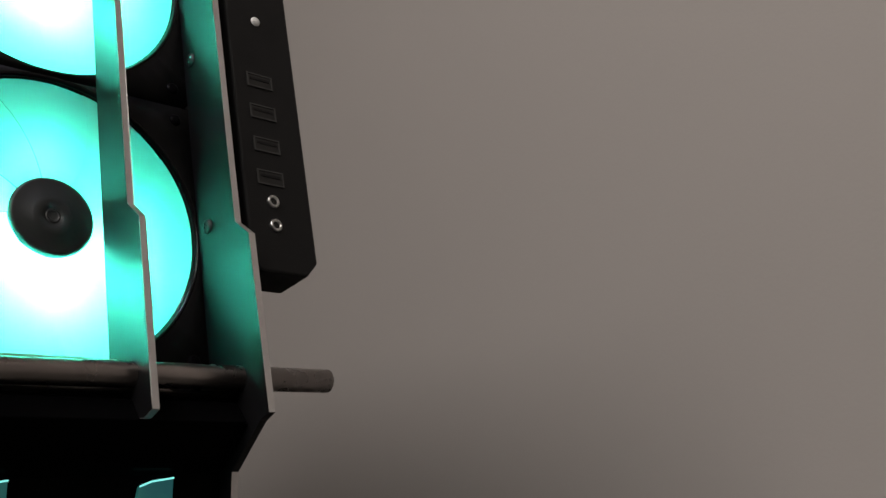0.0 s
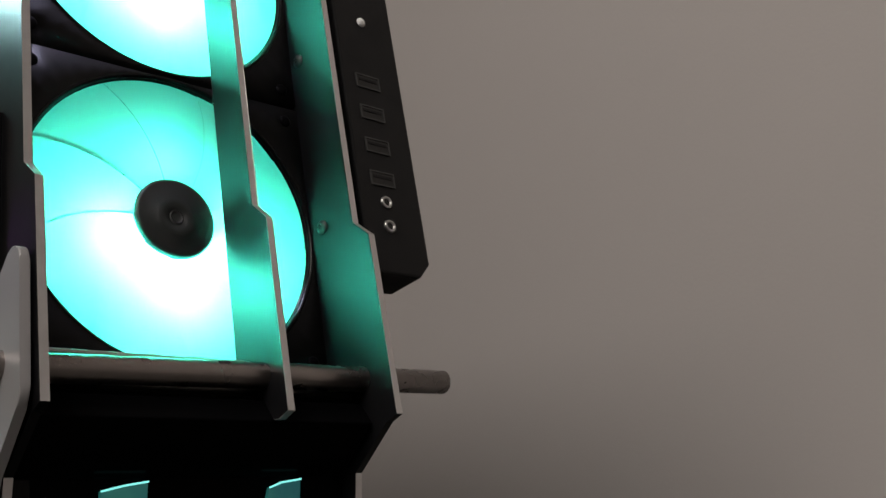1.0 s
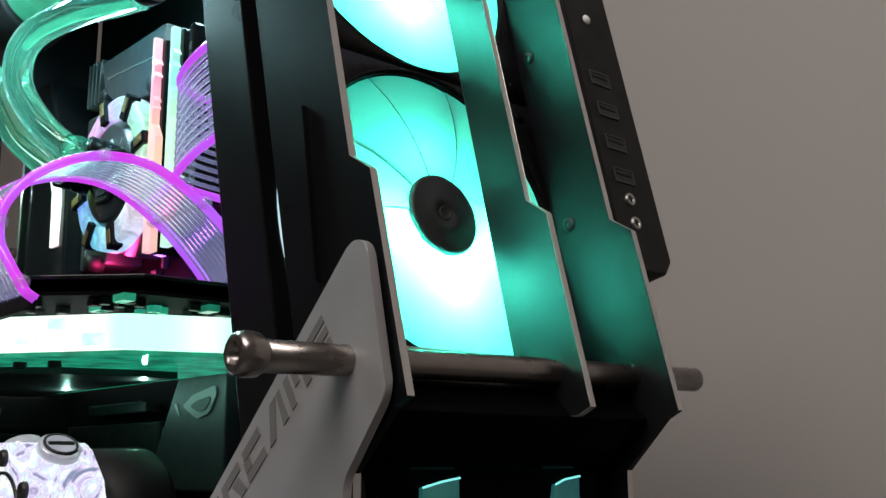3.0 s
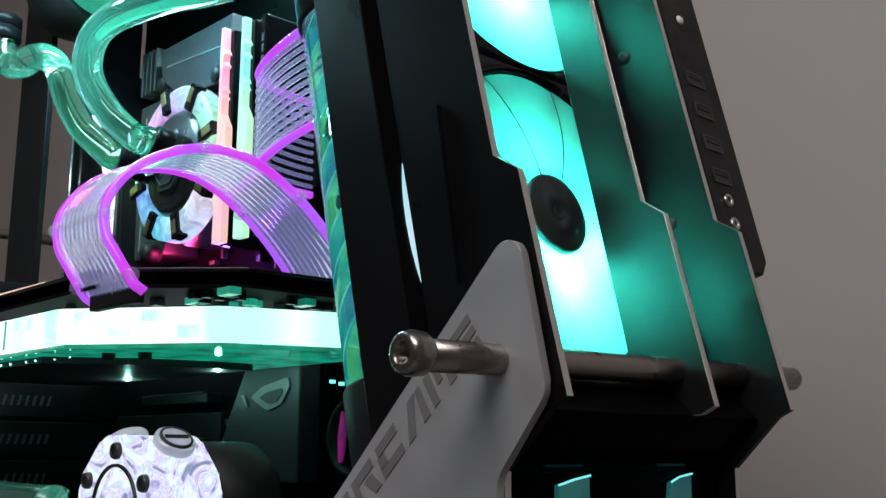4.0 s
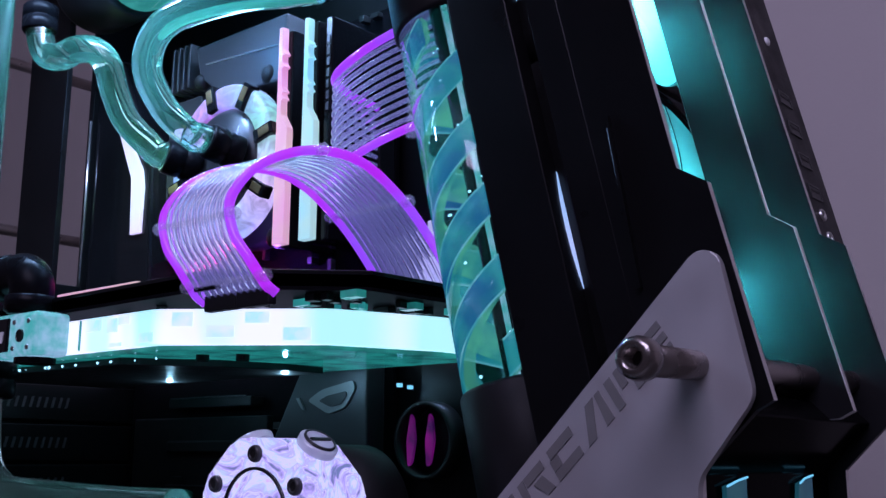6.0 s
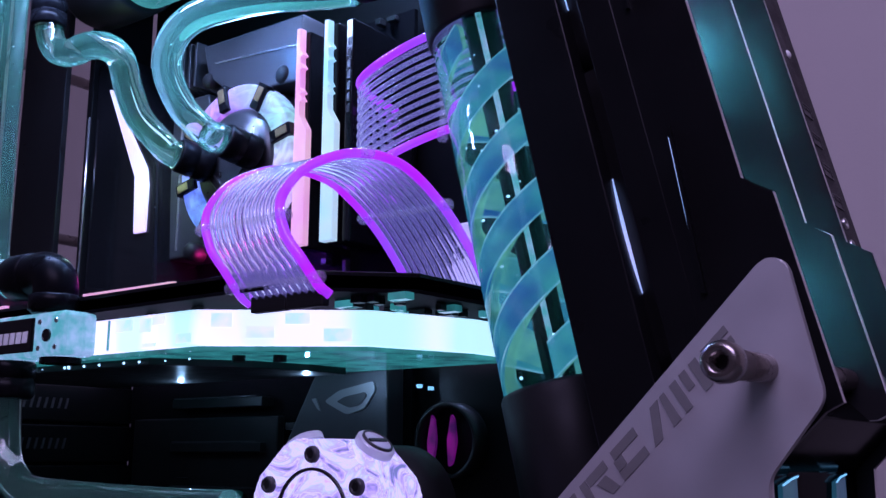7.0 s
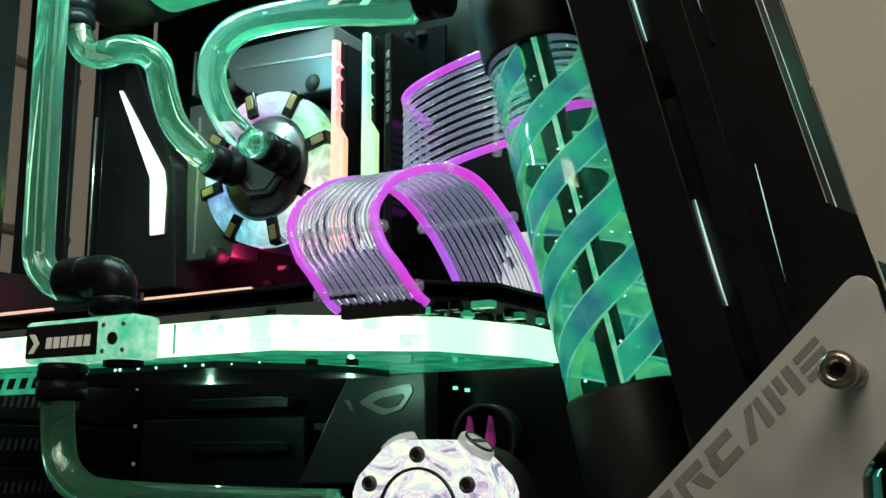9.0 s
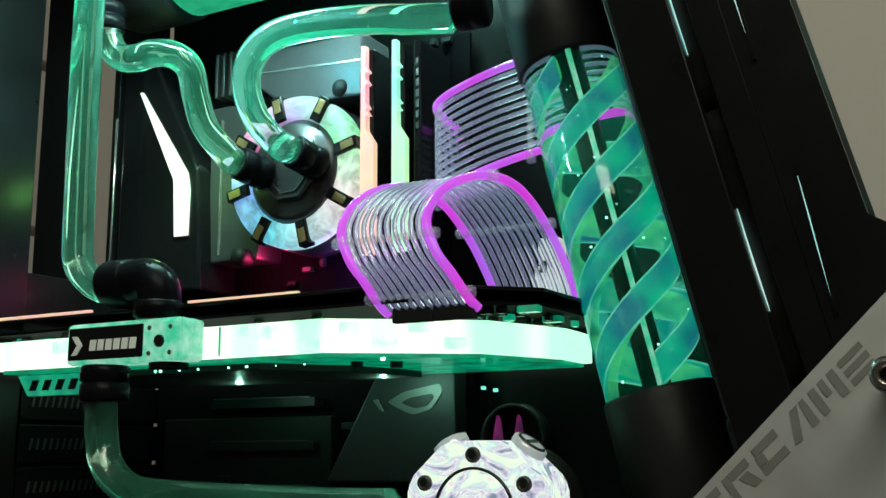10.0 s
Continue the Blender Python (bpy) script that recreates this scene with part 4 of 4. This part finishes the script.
under(part("board_socket", box((-0.617, 0.203, 0.352), (-0.607, 0.2149, 0.404), 0.0006), MATTE, None, "black main power socket"), mb)

low = thing("tray_fan", (-0.585, 0.224, 0.212), "small dark fan with magenta-lit blades on the tray", "fan")
under(part("fan_body", lathe([(0.021, 0), (0.021, 0.012), (0.0185, 0.012), (0.0185, 0)], axis((-0.580, 0.2235, 0.210), AX_Y), 32), PORTB, None, "", True), low)
for x0 in (-0.5925, -0.5790):
    under(part("lit_blade", prism(rounded([(x0, 0.196), (x0 + 0.003, 0.198), (x0 + 0.0055, 0.210), (x0 + 0.004, 0.222), (x0 + 0.002, 0.225), (x0 - 0.001, 0.21)], 0.002, 3), xz, 0.2135, 0.2150), MAGENTA), low)

# Unseen lamps added for the coloured spill on board and heatsinks.
point_lamp("board_spill", (-0.690, 0.196, 0.318), 0.05, (0.45, 0.12, 1.0), 0.004)
point_lamp("board_spill", (-0.748, 0.190, 0.326), 0.09, (0.95, 0.04, 0.22), 0.004)
point_lamp("shroud_wash", (-0.781, 0.152, 0.388), 0.10, (0.40, 1.0, 0.25), 0.001)
point_lamp("heatsink_wash", (-0.690, 0.150, 0.452), 0.11, (0.10, 0.70, 1.0), 0.001)

# ---- memory ----
def memory_module(x, mat, lbl):
    ob = thing("memory_module", (x, 0.19, 0.32), lbl, "memory", "memory modules")
    under(part("heat_spreader", box((x - 0.0036, 0.1745, 0.320), (x + 0.0036, 0.2145, 0.4530), 0.0008), GLOSS), ob)
    bar = [(-0.0030, 0.4540), (0.0004, 0.4540), (0.0004, 0.3990), (0.0068, 0.3900), (0.0068, 0.3205), (-0.0030, 0.3205)]
    bar = [(x + u, v) for u, v in bar]
    under(part("light_bar", prism(bar, xz, 0.1690, 0.1740, 0, 0, 0.0005), mat, None, "stepped glowing light bar"), ob)
    for z in (0.428, 0.436, 0.408, 0.4125):
        under(part("bar_notch", prism([(x + 0.0005, z), (x + 0.0028, z + 0.0005), (x + 0.0005, z + 0.0040)], xz, 0.1692, 0.1738), mat), ob)
    return ob


memory_module(-0.6570, RAM_PINK, "black memory stick with a warm pink stepped light bar")
memory_module(-0.6345, RAM_MINT, "black memory stick with a mint green stepped light bar")
dark = thing("memory_module", (-0.6225, 0.19, 0.32), "unlit black memory stick with small grey print", "memory", "memory modules")
under(part("heat_spreader", box((-0.6250, 0.1745, 0.320), (-0.6195, 0.2145, 0.4530), 0.0008), GLOSS), dark)
for k in range(7):
    z = 0.396 + k * 0.0068
    under(part("printed_bar", prism([(-0.6232, z), (-0.6212, z), (-0.6212, z + 0.005), (-0.6232, z + 0.004)], xz, 0.1740, 0.1746), HEATSINK), dark)

# ---- processor water block ----
cpu = thing("processor_block", (-0.711, 0.2, 0.38), "round processor water block with a multicoloured glowing ring and dark clips", "water block")
CC = Vector((-0.7115, 0.170, 0.3800))
CM = axis(CC, AX_Y)
under(part("light_ring", lathe([(0.0345, -0.010), (0.0345, 0.0), (0.0360, 0.0012), (0.0475, 0.0012), (0.0497, -0.0005), (0.0500, -0.010)], Matrix(), 64), RING, None, "white ring lit in many colours", True, CM), cpu)
under(part("block_body", lathe([(0, 0.0035), (0.0185, 0.0035), (0.0195, 0.0025), (0.0295, 0.0025), (0.0320, 0.0008), (0.0342, -0.002), (0.0342, -0.020), (0.0505, -0.021), (0.0505, -0.036), (0, -0.036)], CM, 64), CPU_BODY, None, "grey machined block", True), cpu)
under(part("octagon_plate", lathe([(0, 0.0052), (0.0200, 0.0052), (0.0215, 0.0040), (0.0215, 0.0024)], CM @ pose(0, 0, 0, 0, 0, 22.5), 8), CPU_BODY, None, "raised eight-sided plate"), cpu)
under(part("octagon_mark", lathe([(0.0150, 0.0050), (0.0150, 0.0060), (0.0165, 0.0060), (0.0165, 0.0050)], CM @ pose(0, 0, 0, 0, 0, 22.5), 8), HEATDARK), cpu)
for k in range(8):
    a = math.radians(14 + 45 * k)
    cl = under(part("clip", box((-0.0040, -0.0085, -0.004), (0.0040, 0.0085, 0.0036), 0.0008), GLOSS, None, "dark clip with a bronze face", False, CM @ pose(0, 0, 0, 0, 0, math.degrees(a)) @ pose(0, 0.0432, 0)), cpu)
    under(part("clip_face", box((-0.0025, -0.0030, 0.0034), (0.0025, 0.0062, 0.0042), 0.0003), BRONZE, None, "", False, CM @ pose(0, 0, 0, 0, 0, math.degrees(a)) @ pose(0, 0.0432, 0)), cl)

# ---- coolant tubes and fittings ----
TUBE_R = 0.0085


def coolant_tube(points, lbl, steps=10):
    path = spline(points, steps)
    ob = tagged(part("coolant_tube", sweep(path, TUBE_R, 28), TUBE_AC, None, "", True), lbl, "tube", "coolant tubes")
    ob.visible_shadow = False
    part("coolant", sweep(path, TUBE_R * 0.74, 16), COOLANT, ob, "coolant coloured with the green case light", True)
    spots, trng = bmesh.new(), random.Random(len(path) * 7 + int(points[0][2] * 1e4))
    for k in range(16):
        at, br = trng.choice(path), trng.uniform(0.0003, 0.0007)
        off = Vector((trng.uniform(-1, 1), trng.uniform(-1, 0.2), trng.uniform(-1, 1))).normalized() * TUBE_R * trng.uniform(0.55, 0.84)
        add_lathe(spots, [(0, -br), (br * 0.7, -br * 0.7), (br, 0), (br * 0.7, br * 0.7), (0, br)], Matrix.Translation(at + off), 8)
    tagged(part("bubbles", spots, LOGO, ob, "tiny bright air bubbles", True), kind="stuff")
    return ob


def fitting(place, way, length, lbl, r=0.0108):
    prof = [(0, 0), (r * 0.9, 0), (r, 0.0012), (r, length * 0.42), (r * 0.93, length * 0.45), (r * 0.93, length * 0.5), (r, length * 0.53), (r, length - 0.0015), (r * 0.9, length), (TUBE_R * 0.9, length), (TUBE_R * 0.9, length - 0.002), (0, length - 0.002)]
    bm = lathe(prof, axis(place, way), 32)
    ob = tagged(part("fitting", bm, RUBBER, None, "", True), lbl, "fitting", "tube fittings")
    return ob


F1, F2 = Vector((-0.6880, 0.1655, 0.3795)), Vector((-0.7290, 0.1655, 0.3785))
D1 = Vector((-0.22, -0.92, 0.22)).normalized()
D2 = Vector((-0.30, -0.90, 0.20)).normalized()
fitting(F1, D1, 0.022, "black compression fitting on the processor block")
fitting(F2, D2, 0.022, "black compression fitting on the processor block")
E1, E2 = F1 + D1 * 0.019, F2 + D2 * 0.019
coolant_tube([E1, E1 + D1 * 0.008, (-0.6950, 0.1360, 0.3850), (-0.7030, 0.1220, 0.3990), (-0.6990, 0.1060, 0.4160), (-0.6900, 0.1010, 0.4310), (-0.6740, 0.1010, 0.4400), (-0.6490, 0.1040, 0.4420), (-0.6170, 0.1080, 0.4400), (-0.5880, 0.1130, 0.4360), (-0.5670, 0.1170, 0.4340)], "clear bent tube from the processor block to the top")
coolant_tube([E2, E2 + D2 * 0.008, (-0.7390, 0.1360, 0.3880), (-0.7430, 0.1220, 0.4010), (-0.7420, 0.1120, 0.4160), (-0.7420, 0.1050, 0.4330), (-0.7510, 0.1010, 0.4420), (-0.7650, 0.0980, 0.4450), (-0.7780, 0.0950, 0.4430), (-0.7890, 0.0920, 0.4460), (-0.7950, 0.0900, 0.4580), (-0.7980, 0.0900, 0.4760)], "clear S-shaped tube from the processor block upwards")
fitting((-0.548, 0.118, 0.4388), (-0.99, -0.1, 0.0), 0.018, "black fitting at the end of the upper tube", 0.0125)
fitting((-0.7980, 0.090, 0.4800), (0.05, 0, -1), 0.018, "black fitting at the top of the bent tube")
top_tank = thing("upper_tank", (-0.7, 0.14, 0.47), "lit green acrylic tank between black end caps under the top", "coolant tank")
TM = axis((-0.785, 0.145, 0.5215), (1, 0, 0))
# Green light reflected on the underside is put in as glow.
under(part("tank_tube", lathe([(0, 0.0), (0.026, 0.0), (0.029, 0.004), (0.029, 0.190), (0.026, 0.194), (0, 0.194)], TM, 40), TANK, None, "acrylic cylinder with green light put in as glow", True), top_tank)
under(part("end_cap", lathe([(0, -0.050), (0.030, -0.050), (0.032, -0.046), (0.032, -0.001), (0.030, 0.0), (0, 0.0)], TM, 40), MATTE, None, "black end cap", True), top_tank)
under(part("end_cap", lathe([(0, 0.194), (0.030, 0.1945), (0.032, 0.197), (0.032, 0.248), (0.030, 0.25), (0, 0.25)], TM, 40), MATTE, None, "black end cap", True), top_tank)
coolant_tube([(-0.7700, 0.0500, 0.4910), (-0.7700, 0.0500, 0.4590), (-0.7700, 0.0500, 0.4100), (-0.7690, 0.0500, 0.3610), (-0.7680, 0.0500, 0.3220), (-0.7660, 0.0500, 0.3060), (-0.7570, 0.0510, 0.2960), (-0.7470, 0.0520, 0.2910)], "clear upright tube down to the graphics card")
elbow = thing("elbow_fitting", (-0.722, 0.052, 0.272), "black elbow fitting on the terminal", "fitting", "tube fittings")
under(part("collar", lathe([(0, 0), (0.0112, 0), (0.0122, 0.0012), (0.0122, 0.016), (0.0112, 0.0175), (0, 0.0175)], axis((-0.7275, 0.0515, 0.2935), (-1, 0, 0)), 32), RUBBER, None, "", True), elbow)
under(part("elbow", sweep(spline([(-0.730, 0.0515, 0.2935), (-0.716, 0.0515, 0.2935), (-0.7085, 0.0515, 0.2875), (-0.7080, 0.0515, 0.272)], 6), 0.0112, 24), RUBBER, None, "", True), elbow)
under(part("cap_ring", lathe([(0.0112, 0), (0.0128, 0.001), (0.0128, 0.008), (0.0112, 0.009)], axis((-0.708, 0.0515, 0.2725), (0, 0, 1)), 32), RUBBER, None, "", True), elbow)
fitting((-0.7435, 0.0515, 0.2495), (0, 0, -1), 0.019, "black fitting under the terminal", 0.0128)
coolant_tube([(-0.7440, 0.0500, 0.2380), (-0.7440, 0.0500, 0.2290), (-0.7420, 0.0500, 0.2110), (-0.7360, 0.0490, 0.1970), (-0.7230, 0.0490, 0.1870), (-0.7040, 0.0480, 0.1830), (-0.6520, 0.0470, 0.1810), (-0.6000, 0.0450, 0.1800), (-0.5610, 0.0440, 0.1800)], "clear bent tube from the graphics card to the pump")
under(part("spacer_plug", lathe([(0, 0), (0.010, 0), (0.010, 0.003), (0, 0.003)], pose(-0.700, 0.052, 0.2462), 24), RUBBER), gpu)

# ---- lit cable bundles ----
def bundle(name, starts, path, lbl, combs, r=0.00128, glow_edges=True):
    ob = thing(name, path(starts[0])[0], lbl, "cable bundle", "lit cables")
    n = len(starts)
    for k, s in enumerate(starts):
        edge = glow_edges and k in (0, n - 1)
        under(part("cable", sweep(spline(path(s), 6), r * (1.75 if edge else 1.0), 10), CABLE_GLOW if edge else STRAND, None, "glowing edge cable" if edge else "", True), ob)
    for f in combs:
        a, b = [spline(path(s), 6) for s in (starts[0], starts[-1])]
        i = int(f * (len(a) - 1))
        mid = [spline(path(s), 6)[i] for s in starts]
        bm = bmesh.new()
        add_sweep(bm, [mid[0] + (mid[0] - mid[1]) * 0.6, *mid, mid[-1] + (mid[-1] - mid[-2]) * 0.6], 0.0017, 10)
        for e, d in ((mid[0], mid[0] - mid[1]), (mid[-1], mid[-1] - mid[-2])):
            add_lathe(bm, [(0, -0.0042), (0.0024, -0.0036), (0.0030, -0.0022), (0.0030, 0.0022), (0.0024, 0.0036), (0, 0.0042)], axis(e + d * 0.35, d), 12)
        under(part("cable_comb", bm, COMB, None, "clear cable comb", True), ob)
    return ob


def gpu_path(s):
    w = s * 0.0042
    x = -0.5320 - w
    return [(x + 0.0050, 0.0600, 0.2665), (x + 0.0030, 0.0565, 0.2695), (x, 0.0545, 0.2745), (x - 0.004, 0.0515, 0.2820), (x - 0.011, 0.049, 0.293), (x - 0.017, 0.052, 0.309), (x - 0.014, 0.064, 0.325), (x - 0.004, 0.084, 0.3345),
            (x + 0.004, 0.108, 0.333), (x + 0.009, 0.132, 0.318), (x + 0.012, 0.152, 0.298), (x + 0.013, 0.164, 0.282)]


bundle("power_cable", list(range(12)), gpu_path, "arched bundle of clear cables with magenta-violet glowing edges", (0.18, 0.42, 0.66, 0.83))


def main_path(s):
    z = 0.3470 + s * 0.0050
    return [(-0.610, 0.203, z), (-0.609, 0.190, z), (-0.606, 0.170, z + 0.001), (-0.597, 0.156, z + 0.0015), (-0.580, 0.151, z + 0.006), (-0.555, 0.152, z + 0.013), (-0.525, 0.160, z + 0.021), (-0.495, 0.172, z + 0.028)]


bundle("main_cable", list(range(12)), main_path, "wide bundle of clear cables with magenta-violet glowing edges", (0.30, 0.80))
plug_white = thing("white_plug", (-0.535, 0.19, 0.27), "pale glowing translucent plug behind the cables", "plug")
under(part("plug_body", box((-0.5470, 0.172, 0.2800), (-0.5310, 0.188, 0.3040), 0.0012), PLUG), plug_white)
under(part("plug_collar", box((-0.5455, 0.174, 0.3046), (-0.5325, 0.186, 0.3200), 0.0012), PLUG), plug_white)
under(part("plug_latch", box((-0.5430, 0.1705, 0.3000), (-0.5390, 0.1722, 0.3065), 0.0004), PORTB), plug_white)

# ---- small cables low in the case ----
def low_cable(points, lbl):
    return tagged(part("pump_cable", sweep(spline(points, 8), 0.0022, 10), RUBBER, None, "", True), lbl, "cable", "pump cables")


low_cable([(-0.516, 0.112, 0.172), (-0.500, 0.120, 0.176), (-0.482, 0.130, 0.180), (-0.462, 0.140, 0.172), (-0.452, 0.146, 0.150), (-0.450, 0.150, 0.118)], "thin black cable curving down behind the pump")
low_cable([(-0.514, 0.114, 0.164), (-0.498, 0.128, 0.166), (-0.478, 0.142, 0.166), (-0.462, 0.150, 0.154), (-0.456, 0.152, 0.120)], "thin black cable curving down behind the pump")
